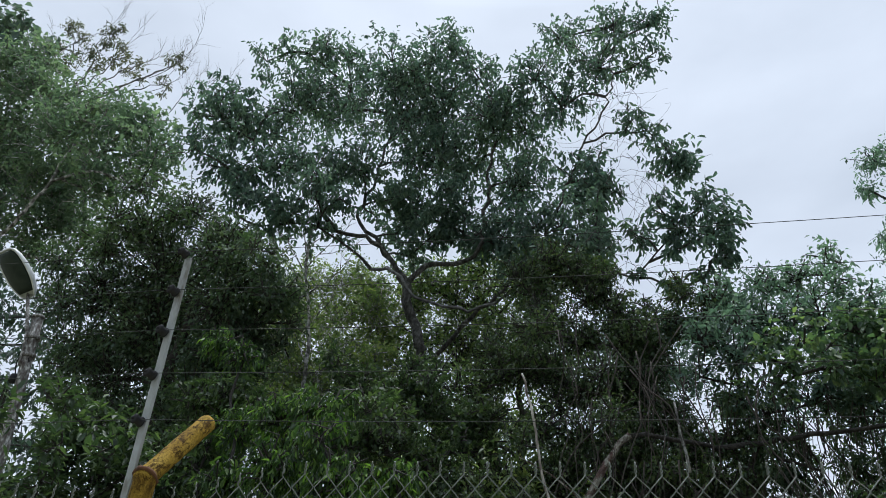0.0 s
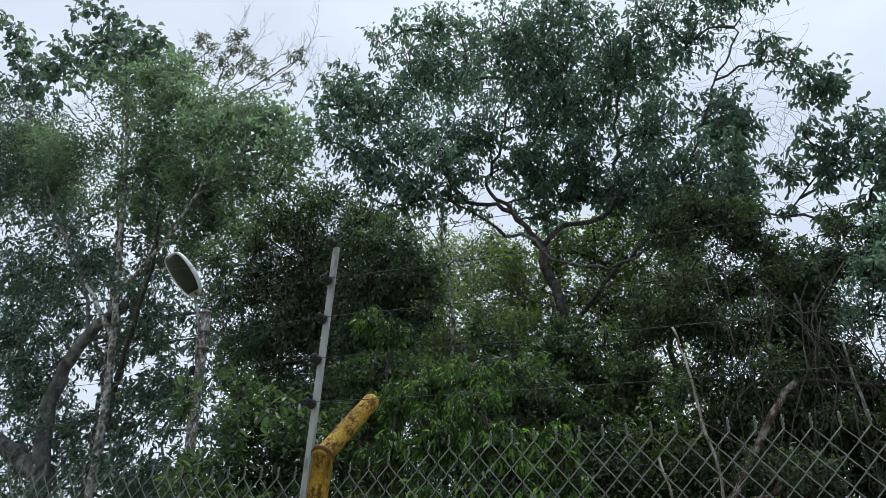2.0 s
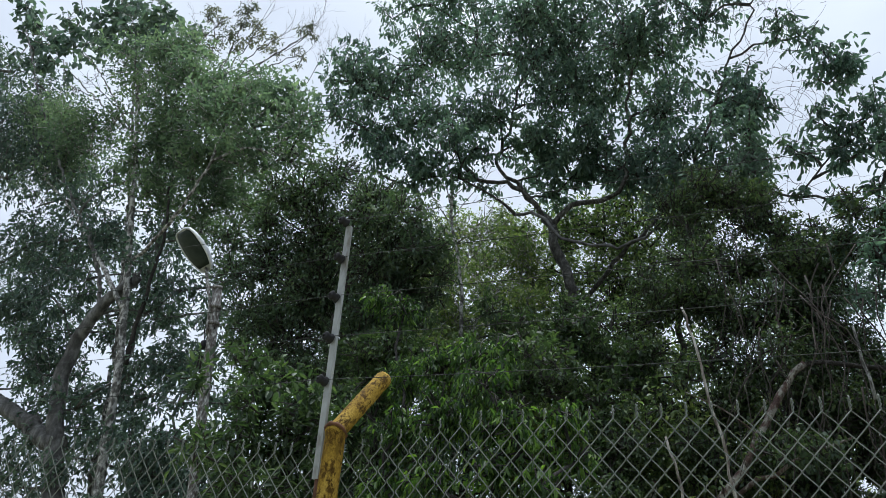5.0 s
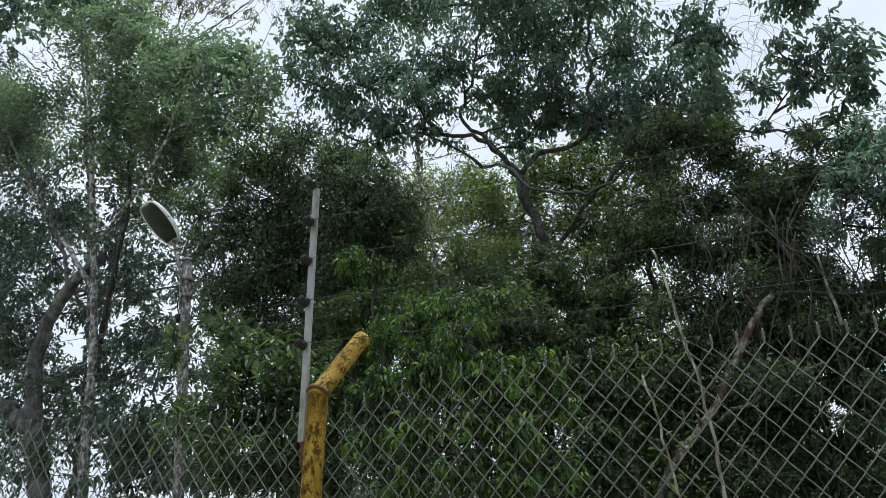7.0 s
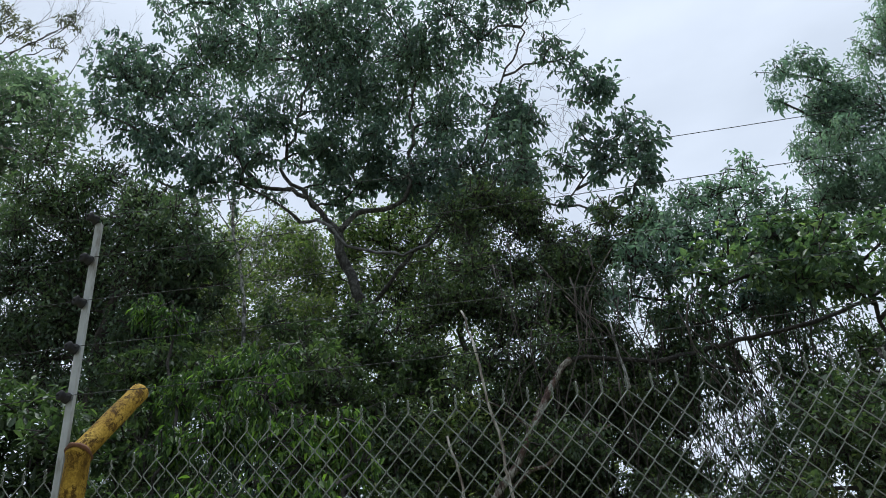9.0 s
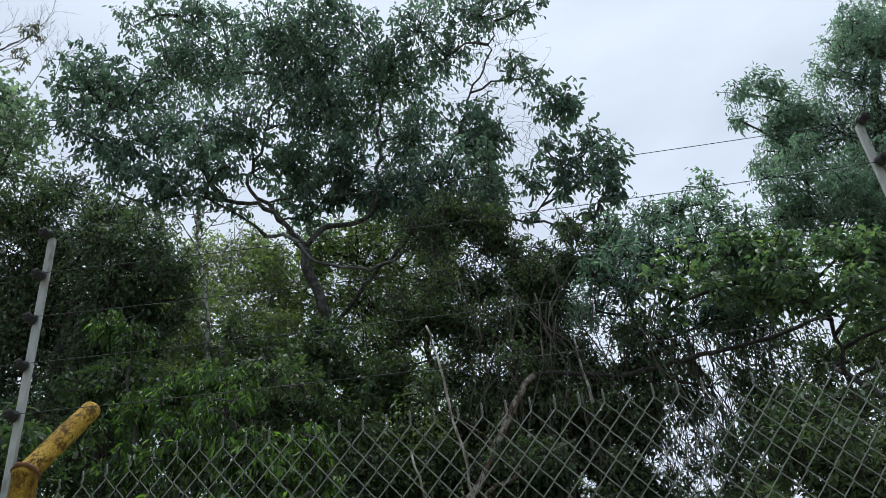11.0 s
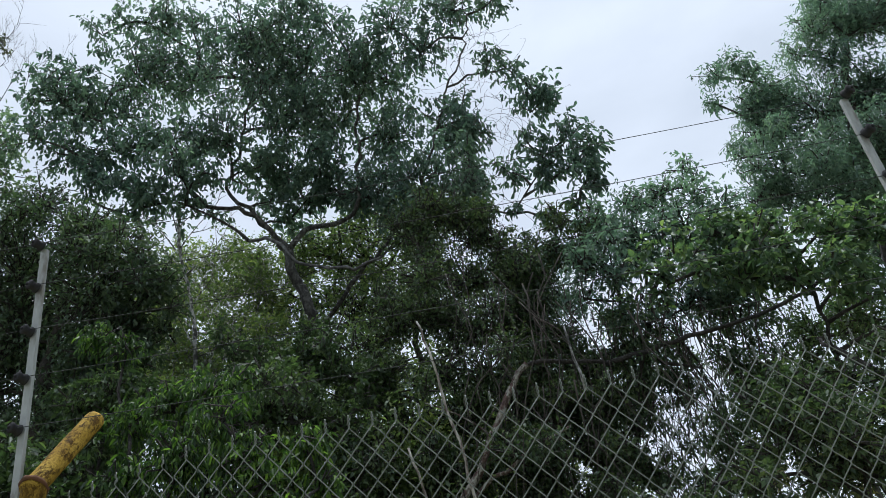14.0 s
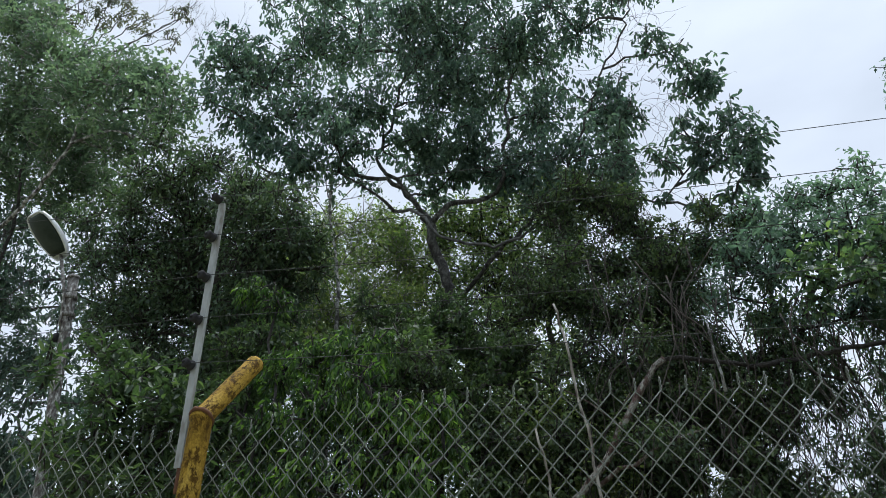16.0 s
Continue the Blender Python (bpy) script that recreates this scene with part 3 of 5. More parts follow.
# ---- street lamp behind the fence ----
def make_street_lamp():
    lamp = thing("street_lamp", (-4.40, 6.0, 0), "old street lamp on a flaking rusty grey pole", "street lamp")
    pts = [(0, 0, -0.05), (-0.2, 0, 1.6), (-0.34, 0, 3.06), (-0.47, 0, 3.91), (-0.55, 0, 4.41), (-0.645, 0, 4.72)]
    part("pole", pipe_mesh([pts[0], pts[-1]], 0.05, 16, 0.3), POLE, lamp)
    ax = (Vector(pts[-1]) - Vector(pts[0])).normalized()
    tilt = math.degrees(math.atan2(ax.x, ax.z))
    for f in (0.915, 0.955):
        c = part("collar", lathe([(0.058, -0.02), (0.066, -0.018), (0.067, 0.016), (0.058, 0.02)], 16), POLE, lamp)
        c.matrix_basis = Matrix.Translation(Vector(pts[-1]) * f) @ pose(0, 0, 0, 0, tilt, 0)
    cap = part("pole_cap", lathe([(0.057, 0), (0.06, 0.01), (0.055, 0.03), (0.02, 0.045)], 16), POLE, lamp)
    cap.matrix_basis = Matrix.Translation(pts[-1]) @ pose(0, 0, 0, 0, tilt, 0)
    head = Vector((-0.995, -0.10, 5.18))
    arm = [Vector((-0.60, -0.05, 4.20)), Vector((-0.645, -0.055, 4.50)), Vector((-0.72, -0.06, 4.72)), head - l_ahead * 0.22]
    part("bracket_arm", pipe_mesh(arm, 0.017, 10, 0.06), POLE, lamp)
    # lantern: a long rounded shell, flat cover below, rim between
    def shell(profile, squash):
        b = bmesh.new()
        rows = []
        for t, wd, up in profile:
            rows.append([b.verts.new((t, wd * math.cos(a), up * math.sin(a) * squash)) for a in (math.pi * i / 10 for i in range(11))])
        for lo, hi in zip(rows, rows[1:]):
            for i in range(10):
                b.faces.new((lo[i], lo[i + 1], hi[i + 1], hi[i]))
        for lo, hi in zip(rows, rows[1:]):
            b.faces.new((lo[0], hi[0], hi[-1], lo[-1]))
        b.faces.new(rows[0])
        b.faces.new(rows[-1][::-1])
        bmesh.ops.recalc_face_normals(b, faces=b.faces)
        return b
    prof = [(-0.38, 0.10, 0.05), (-0.35, 0.14, 0.08), (-0.25, 0.172, 0.11), (-0.10, 0.187, 0.13), (0.08, 0.18, 0.135), (0.20, 0.155, 0.12), (0.30, 0.12, 0.09), (0.36, 0.085, 0.06)]
    base = Matrix.Translation(head) @ LANTERN_TURN @ Matrix.Diagonal((0.70, 0.92, 0.9, 1))
    casing = part("lantern_casing", shell([(-t, w, u) for t, w, u in prof], 1.0), LAMP_CASE, lamp, "light grey lantern casing")
    casing.matrix_basis = base
    cover = part("lantern_cover", shell([(-t * 0.93 + 0.0, w * 0.94, -u * 0.4) for t, w, u in prof[:-1]], 1.0), LAMP_LENS, lamp, "dull greenish lamp cover")
    cover.matrix_basis = base @ pose(0, 0, -0.004)
    rim = [Vector((-t * 1.0, w * 1.02 * sgn, -0.004)) for sgn, seq in ((1, prof), (-1, prof[::-1])) for t, w, u in seq]
    rim.append(rim[0])
    rim_part = part("lantern_rim", pipe_mesh(rim, 0.012, 8, 0.05), LAMP_CASE, lamp, "pale rim of the lantern")
    rim_part.matrix_basis = base
    clip = bmesh.new()
    bmesh.ops.create_cube(clip, size=1, matrix=Matrix.LocRotScale((0.385, 0, 0.03), None, (0.03, 0.035, 0.08)))
    bmesh.ops.bevel(clip, geom=clip.edges[:], offset=0.006, segments=2, affect="EDGES")
    cl = part("latch", clip, LAMP_CASE, lamp)
    cl.matrix_basis = base
    box = bmesh.new()
    bmesh.ops.create_cube(box, size=1, matrix=Matrix.LocRotScale((-0.62, -0.03, 4.08), None, (0.07, 0.06, 0.09)))
    bmesh.ops.bevel(box, geom=box.edges[:], offset=0.012, segments=2, affect="EDGES")
    part("photocell", box, BLACK, lamp)
    part("photocell_wire", pipe_mesh([(-0.62, -0.03, 4.12), (-0.66, -0.03, 4.25), (-0.60, -0.03, 4.34), (-0.53, -0.03, 4.25)], 0.006, 5, 0.05), BLACK, lamp)


l_ahead = Vector((-0.294, -0.70, 0.63)).normalized()
l_down = Vector((-0.168, -0.543, -0.816))
l_down = (l_down - l_ahead * l_down.dot(l_ahead)).normalized()
l_side = (-l_down).cross(l_ahead)
LANTERN_TURN = Matrix((l_ahead, l_side, -l_down)).transposed().to_4x4()
make_street_lamp()


# ---- trees and shrubs ----
def make_tree(name, base, label, category, lines, groups, bark, leaf, size, cover, seed, r_limb=0.05, group="", wander=0.035, twig=0.3, loose=(), loose_cover=1.75, loose_size=1.45, loose_slim=None, single=(), **leafy):
    """lines: first the trunk, then the main limbs with their radii; groups: clump lists of the crown."""
    rng = random.Random(seed)
    tree = thing(name, base, label, category, group)
    skeleton = []
    for i, (line, r0, r1, *own) in enumerate(lines):
        pts = limb("trunk" if i == 0 else "limb", line, r0, r1, own[0] if own else bark, tree, rng, wander, 11 if r0 > 0.08 else 8, 0.14, 0.09)
        skeleton += pts if i else pts[len(pts) // 3:]
    clumps = [c for grp in groups for c in grp]
    airy = [c for grp in loose for c in grp]
    branch_out(tree, skeleton, clumps + airy, bark, rng, r_limb)
    if airy:
        foliage(tree, airy, leaf, size * loose_size, cover * loose_cover, seed + 500, twig=twig, wood=bark, **{**leafy, "fill": False, "slim": loose_slim or leafy.get("slim", 0.38)})
    foliage(tree, clumps, leaf, size, cover, seed, twig=twig, wood=bark, **leafy)
    if single:
        leaf_pieces(tree, single[0], leaf, single[2], leafy.get("slim", 0.38), leafy.get("droop", 0.5), single[1], seed + 900, leafy.get("broad", False))
    return tree


MAIN_TOP = [
    (-5.20, 9.00, 11.69, 0.36), (-4.46, 9.00, 11.80, 0.43), (-3.90, 9.50, 12.12, 0.51), (-2.85, 9.00, 11.42, 0.51),
    (-2.10, 9.50, 11.72, 0.59), (-1.44, 9.00, 11.02, 0.40), (-4.60, 9.30, 10.71, 0.60), (-3.97, 9.80, 11.12, 0.73),
    (-2.87, 9.40, 10.60, 0.73), (-2.08, 9.90, 10.85, 0.76), (-1.17, 9.20, 10.20, 0.56), (-0.55, 9.50, 10.04, 0.56)]
MAIN_LEFT = [
    (-5.40, 8.50, 9.72, 0.44), (-5.62, 8.30, 9.01, 0.37), (-5.07, 9.00, 9.96, 0.57), (-4.58, 8.80, 8.89, 0.45),
    (-5.02, 8.40, 8.66, 0.35), (-3.77, 8.60, 8.87, 0.52), (-3.08, 9.00, 9.03, 0.53), (-3.51, 8.50, 8.01, 0.37),
    (-4.17, 8.60, 8.09, 0.27), (-3.13, 8.40, 7.96, 0.32)] + [
    (-5.57, 8.50, 10.21, 0.26), (-5.94, 8.40, 9.88, 0.20), (-5.34, 8.70, 10.62, 0.25)]
MAIN_MID = [
    (-2.38, 9.80, 9.62, 0.62), (-1.51, 9.80, 9.54, 0.61), (-0.65, 9.50, 8.98, 0.53), (-2.51, 9.80, 8.74, 0.39),
    (-1.76, 9.80, 8.63, 0.45), (-0.79, 9.20, 8.01, 0.46), (-0.05, 8.80, 7.56, 0.43), (-0.14, 8.60, 6.80, 0.40),
    (0.37, 8.80, 6.94, 0.34), (-0.53, 9.00, 7.26, 0.35), (0.14, 9.00, 8.61, 0.42)] + [
    (0.49, 8.73, 8.32, 0.27), (0.69, 8.63, 8.00, 0.16), (0.44, 8.73, 7.62, 0.23), (0.46, 8.63, 7.06, 0.21), (0.36, 8.83, 8.04, 0.26)]
MAIN_UNDER = [
    (-4.76, 8.60, 8.30, 0.27), (-4.02, 8.60, 7.72, 0.23), (-3.48, 8.60, 7.58, 0.24), (-2.66, 9.80, 8.25, 0.31),
    (-2.10, 9.80, 8.16, 0.36), (-1.56, 9.80, 8.17, 0.35), (-1.00, 9.60, 7.79, 0.34), (-0.49, 9.50, 7.25, 0.33),
    (0.39, 8.80, 7.34, 0.27)] + [
    (-2.48, 10.00, 7.95, 0.27), (-3.09, 9.90, 8.74, 0.26), (-4.87, 8.60, 7.98, 0.24),
    (-4.39, 8.60, 7.64, 0.21), (-3.95, 8.70, 7.75, 0.20)]
MAIN_RIGHT = [
    (-0.40, 8.80, 10.46, 0.45), (0.08, 8.80, 11.32, 0.39), (0.89, 8.50, 11.18, 0.38), (1.45, 8.30, 10.85, 0.31),
    (0.57, 8.60, 10.37, 0.45), (1.23, 8.40, 10.19, 0.32), (0.02, 9.00, 9.99, 0.44), (0.94, 8.20, 8.78, 0.23),
    (1.37, 8.00, 8.03, 0.29), (1.55, 8.00, 7.75, 0.21), (0.51, 8.60, 7.95, 0.29)] + [
    (1.19, 8.12, 8.45, 0.18), (1.51, 8.02, 7.82, 0.16), (1.33, 8.02, 7.63, 0.09)]
MAIN_LOW = [
    (1.19, 7.90, 7.00, 0.25), (1.63, 7.80, 7.01, 0.27), (1.87, 7.70, 6.76, 0.23), (1.77, 7.70, 6.33, 0.22),
    (1.34, 8.00, 6.56, 0.23), (0.92, 8.20, 6.89, 0.21), (1.57, 8.00, 6.12, 0.13), (0.87, 8.20, 6.32, 0.10),
    (1.16, 8.10, 6.09, 0.10)] + [
    (1.41, 7.92, 6.76, 0.18), (1.74, 7.82, 6.62, 0.18), (1.80, 7.76, 6.23, 0.12)]
MAIN_FILL = [
    (-1.69, 9.80, 8.64, 0.32), (-2.40, 9.80, 8.88, 0.29), (-1.99, 9.90, 8.28, 0.23), (-1.38, 9.90, 8.11, 0.24),
    (-2.85, 9.50, 8.74, 0.24), (-0.77, 9.80, 8.92, 0.30)]
main_lines = [
    (rooted([(-1.46, 9.60, 2.65), (-1.73, 9.50, 4.87), (-2.07, 9.50, 6.09), (-2.30, 9.50, 6.92), (-2.46, 9.50, 7.25)]), 0.095, 0.07),
    ([(-2.46, 9.50, 7.25), (-2.68, 9.40, 7.56), (-3.03, 9.30, 7.83), (-3.42, 9.10, 7.87), (-3.97, 8.90, 8.91)], 0.042, 0.02),
    ([(-2.61, 9.50, 7.52), (-3.02, 9.50, 8.07), (-3.26, 9.50, 8.36), (-3.04, 9.50, 9.08), (-2.85, 9.50, 10.17), (-2.61, 9.40, 11.11)], 0.034, 0.014),
    ([(-2.31, 9.50, 7.11), (-1.91, 9.50, 7.43), (-1.45, 9.50, 7.45), (-1.23, 9.40, 7.72), (-1.16, 9.40, 8.72), (-1.08, 9.30, 9.79)], 0.046, 0.018),
    ([(-2.80, 9.20, 7.17), (-2.38, 9.10, 7.02), (-1.92, 9.00, 6.52), (-1.28, 8.90, 6.28), (-0.83, 8.90, 6.46), (-0.30, 8.80, 6.67), (0.01, 8.80, 7.19)], 0.026, 0.016, BARK_MID),
    ([(-1.90, 9.50, 5.83), (-1.55, 9.20, 6.10), (-1.18, 9.00, 6.33), (-0.91, 8.90, 6.50)], 0.036, 0.025),
    ([(-0.91, 8.90, 6.50), (-0.29, 8.80, 7.30), (0.14, 8.70, 8.36), (0.32, 8.60, 8.78), (0.68, 8.50, 9.42), (0.84, 8.50, 10.47)], 0.026, 0.009),
    ([(0.32, 8.60, 8.78), (0.71, 8.40, 8.76), (1.00, 8.20, 8.56), (1.37, 8.00, 8.05)], 0.018, 0.008),
    ([(-0.29, 8.80, 7.30), (0.42, 8.50, 6.62), (0.74, 8.30, 6.35), (1.09, 8.10, 6.57), (1.57, 7.90, 6.97)], 0.022, 0.008)]
make_tree("tree", (-1.6, 9.5, 0), "tall tree with spreading limbs and large dark glossy hanging leaves", "tree", main_lines,
          (MAIN_TOP, MAIN_LEFT, MAIN_MID, MAIN_UNDER, MAIN_FILL), BARK_LICHEN, LEAF_MAIN, 0.094, 0.86, 11, loft=1.15, droop=0.95, slim=0.4, per_twig=6, broad=True, wander=0.05, loose=(MAIN_RIGHT, MAIN_LOW), loose_slim=0.36, loose_cover=1.9, loose_size=1.0, single=(MAIN_LOW, 200, 0.098))

PALE_TOP = [
    (-10.57, 9.20, 12.75, 0.44),
    (-12.34, 9.50, 12.92, 0.78), (-9.67, 9.00, 11.24, 0.57), (-8.24, 8.70, 10.29, 0.53), (-7.20, 8.60, 9.83, 0.48),
    (-6.41, 8.50, 9.08, 0.36), (-7.55, 8.60, 9.28, 0.59)]
PALE_LOW = [
    (-8.70, 8.80, 9.81, 0.63), (-10.41, 9.20, 10.77, 0.64), (-12.68, 9.50, 10.74, 0.62), (-6.78, 8.50, 8.75, 0.34),
    (-9.05, 9.00, 9.12, 0.52), (-10.87, 9.40, 9.87, 0.58), (-7.47, 8.60, 8.49, 0.40), (-9.90, 9.20, 8.76, 0.39),
    (-8.60, 9.00, 8.42, 0.36)]
PALE_SIDE = [
    (-9.83, 9.00, 11.81, 0.42), (-9.11, 8.90, 10.52, 0.44), (-10.61, 9.20, 11.88, 0.43),
    (-8.90, 9.00, 11.38, 0.40), (-7.80, 8.80, 10.74, 0.39), (-6.92, 8.70, 10.16, 0.38),
    (-6.27, 8.60, 9.48, 0.29), (-9.82, 9.20, 9.80, 0.50), (-8.15, 8.80, 9.18, 0.46), (-14.20, 9.70, 11.85, 0.60),
    (-7.01, 8.60, 8.46, 0.33), (-6.10, 8.50, 8.61, 0.26)]
PALE_FILL = [
    (-12.24, 9.50, 11.26, 0.56), (-13.38, 9.60, 10.95, 0.63),
    (-15.57, 9.80, 12.58, 0.70), (-10.45, 9.40, 12.81, 0.50), (-11.30, 9.40, 9.39, 0.40),
    (-14.29, 9.80, 10.18, 0.57), (-10.01, 9.20, 10.39, 0.57), (-8.19, 9.00, 10.24, 0.48), (-6.97, 8.90, 9.50, 0.35),
    (-10.45, 9.30, 9.72, 0.45), (-8.48, 9.10, 9.07, 0.36),
    (-11.20, 9.40, 12.20, 0.56)]
PALE_GAP = [
    (-9.35, 9.40, 8.42, 0.42), (-8.69, 9.40, 8.28, 0.39), (-8.23, 9.40, 8.53, 0.39), (-8.96, 9.40, 9.06, 0.42),
    (-8.01, 9.40, 7.90, 0.36), (-9.91, 9.40, 9.16, 0.43), (-7.74, 9.40, 8.53, 0.34), (-8.62, 9.40, 9.35, 0.42),
    (-9.76, 9.40, 9.77, 0.44), (-7.55, 9.40, 8.03, 0.29), (-8.97, 9.40, 7.76, 0.34), (-10.17, 9.40, 8.48, 0.38)]
pale_lines = [
    (rooted([(-8.74, 9.00, 1.26), (-9.11, 9.00, 3.24), (-9.36, 9.00, 4.81), (-9.68, 9.00, 6.21), (-9.96, 9.00, 7.22), (-10.37, 9.00, 8.72), (-11.03, 9.20, 10.33), (-11.96, 9.40, 12.56)]), 0.10, 0.03),
    ([(-9.93, 9.00, 7.10), (-9.38, 8.80, 7.27), (-8.52, 8.40, 7.53), (-8.05, 8.20, 7.88), (-7.74, 8.10, 8.32), (-7.71, 8.10, 8.66), (-7.59, 8.10, 9.10)], 0.036, 0.02),
    ([(-9.70, 9.00, 6.21), (-10.12, 9.00, 6.68), (-10.82, 9.10, 7.38), (-12.47, 9.40, 8.91), (-14.05, 9.60, 10.16)], 0.05, 0.018),
    ([(-9.40, 9.10, 5.22), (-9.44, 9.10, 5.92), (-9.40, 9.10, 6.33), (-9.38, 9.10, 7.08), (-9.37, 9.10, 7.77), (-9.61, 9.10, 8.77)], 0.045, 0.02, BARK_DARK),
    ([(-7.74, 8.10, 8.32), (-7.10, 8.10, 8.45), (-6.52, 8.10, 8.25), (-6.03, 8.10, 7.99), (-5.52, 8.10, 7.84)], 0.022, 0.01)]
pale_tree = make_tree("tree", (-8.7, 9, 0), "slender tree with pale lichen-spotted trunk and airy green crown", "tree", pale_lines,
          (PALE_TOP, PALE_LOW, PALE_SIDE, PALE_FILL, PALE_GAP), BARK_PALE, LEAF_PALE, 0.085, 0.62, 12, r_limb=0.025, wander=0.012, loft=1.2, droop=0.4, slim=0.52, broad=True)
twiggy(pale_tree, [
    ((-11.08, 9.30, 11.03), (-0.5, 0, 1), 1.0, 0.014),
    ((-11.98, 9.30, 11.38), (-0.8, 0, 0.6), 1.1, 0.014),
    ((-10.75, 9.30, 11.41), (0.1, 0, 1), 0.9, 0.012),
    ((-13.02, 9.30, 11.94), (-0.9, 0, 0.5), 1.0, 0.012),
    ((-11.84, 9.30, 12.31), (-0.4, 0, 1), 0.9, 0.012),
    ((-10.23, 9.30, 10.69), (-1, 0, 0.5), 1.2, 0.014),
    ((-6.77, 8.90, 10.40), (0.1, 0, 1), 0.70, 0.008),
    ((-6.46, 8.90, 10.33), (0.3, 0, 1), 0.80, 0.008),
    ((-6.12, 8.90, 10.37), (-0.1, 0, 1), 0.55, 0.007),
    ((-6.03, 8.90, 10.48), (0.5, 0, 1), 0.60, 0.007),
    ((-9.67, 8.90, 12.33), (0.2, 0, 1), 0.70, 0.008)], BARK_MID, 46, 3, 3)

BROAD_TOP = [
    (-18.97, 9.79, 17.78, 0.24), (-17.86, 9.72, 16.87, 0.36), (-17.43, 9.86, 16.09, 0.38), (-17.46, 9.74, 15.67, 0.22),
    (-16.65, 9.69, 15.06, 0.15), (-15.86, 9.85, 15.70, 0.28), (-16.16, 10.11, 15.51, 0.31), (-16.50, 10.05, 15.46, 0.22),
    (-15.89, 10.03, 17.08, 0.22), (-15.18, 9.75, 16.77, 0.19), (-15.60, 9.91, 16.14, 0.19), (-14.91, 9.77, 15.54, 0.24),
    (-14.31, 9.71, 14.89, 0.29), (-14.04, 9.68, 15.26, 0.32), (-13.88, 9.73, 14.48, 0.26), (-14.55, 10.09, 16.37, 0.34),
    (-14.27, 10.04, 16.54, 0.28), (-13.64, 10.03, 15.37, 0.41), (-14.90, 10.03, 16.90, 0.19), (-12.55, 9.71, 14.91, 0.35),
    (-12.16, 9.76, 14.94, 0.25), (-12.83, 9.93, 14.63, 0.35), (-12.07, 9.97, 14.63, 0.25), (-11.49, 10.03, 14.31, 0.22),
    (-11.32, 10.04, 13.99, 0.19), (-11.97, 9.65, 13.83, 0.27), (-16.18, 9.95, 14.76, 0.27), (-15.53, 9.98, 14.60, 0.30),
    (-16.13, 9.90, 14.30, 0.24), (-14.41, 9.72, 13.95, 0.23), (-17.36, 9.90, 14.95, 0.28), (-14.99, 9.68, 13.61, 0.21),
    (-16.30, 10.12, 18.13, 0.26), (-15.28, 10.07, 17.82, 0.32), (-13.14, 9.89, 14.31, 0.37), (-13.51, 9.77, 14.12, 0.25)]
BROAD_FILL = [
    (-14.15, 9.99, 15.81, 0.36), (-13.65, 10.04, 15.91, 0.33), (-13.15, 10.06, 14.66, 0.40), (-12.67, 10.13, 14.97, 0.34),
    (-11.90, 10.02, 14.25, 0.25), (-14.85, 10.15, 14.95, 0.33), (-13.66, 9.69, 14.76, 0.34), (-16.80, 9.94, 15.23, 0.25),
    (-17.52, 10.18, 16.21, 0.23), (-15.28, 10.01, 14.86, 0.27), (-13.16, 10.12, 14.05, 0.34), (-11.92, 9.71, 13.51, 0.32),
    (-11.42, 9.88, 13.61, 0.27), (-17.77, 9.84, 16.62, 0.29), (-15.55, 9.96, 15.40, 0.24), (-15.85, 9.98, 14.39, 0.27),
    (-16.25, 9.70, 14.17, 0.27)]
make_tree("tree", (-9.62, 9.75, 0), "slim tree topped with large broad drooping leaves", "tree",
          [(rooted([(-9.62, 9.75, 1.23), (-10.03, 9.75, 3.41), (-10.66, 9.75, 6.69), (-11.43, 9.75, 9.46), (-11.89, 9.75, 11.02)]), 0.05, 0.03),
           ([(-11.89, 9.75, 11.02), (-13.03, 9.87, 14.06), (-13.80, 9.87, 15.69)], 0.026, 0.008),
           ([(-11.89, 9.75, 11.02), (-14.36, 9.88, 13.89), (-15.87, 9.89, 15.13)], 0.026, 0.008),
           ([(-11.89, 9.75, 11.02), (-14.15, 9.88, 12.92), (-16.37, 9.90, 15.07), (-17.72, 9.91, 16.57)], 0.026, 0.008),
           ([(-11.89, 9.75, 11.02), (-12.14, 9.86, 13.79), (-11.34, 9.85, 14.01)], 0.026, 0.008)],
          (BROAD_TOP, BROAD_FILL), BARK_PALE, LEAF_TOP, 0.215, 1.75, 21, loft=1.12, r_limb=0.012, fill=False, broad=True, droop=0.95, slim=0.55, per_twig=4, reach=0.8, spread=0.8)

FARLEFT_TOP = [
    (-17.53, 10.00, 14.56, 0.77), (-15.63, 10.00, 13.12, 0.72), (-16.71, 10.00, 12.46, 0.79),
    (-15.06, 10.00, 11.42, 0.75), (-15.87, 10.00, 10.76, 0.68), (-13.78, 10.00, 10.53, 0.64),
    (-14.17, 9.80, 9.56, 0.63), (-12.57, 9.80, 9.31, 0.54), (-19.44, 10.00, 15.28, 1.13), (-17.56, 10.00, 11.75, 1.00)]
FARLEFT_LOW = [
    (-13.36, 9.35, 8.21, 0.58), (-12.11, 9.35, 8.17, 0.50), (-11.15, 9.35, 8.16, 0.44), (-12.44, 9.35, 7.22, 0.55),
    (-12.87, 9.35, 6.54, 0.54), (-11.28, 9.35, 7.20, 0.42), (-9.76, 9.35, 7.72, 0.47), (-9.00, 9.35, 6.72, 0.39),
    (-9.56, 9.35, 6.35, 0.39), (-11.22, 9.35, 6.06, 0.41), (-14.30, 9.35, 7.81, 0.70), (-11.39, 9.35, 9.38, 0.46)]
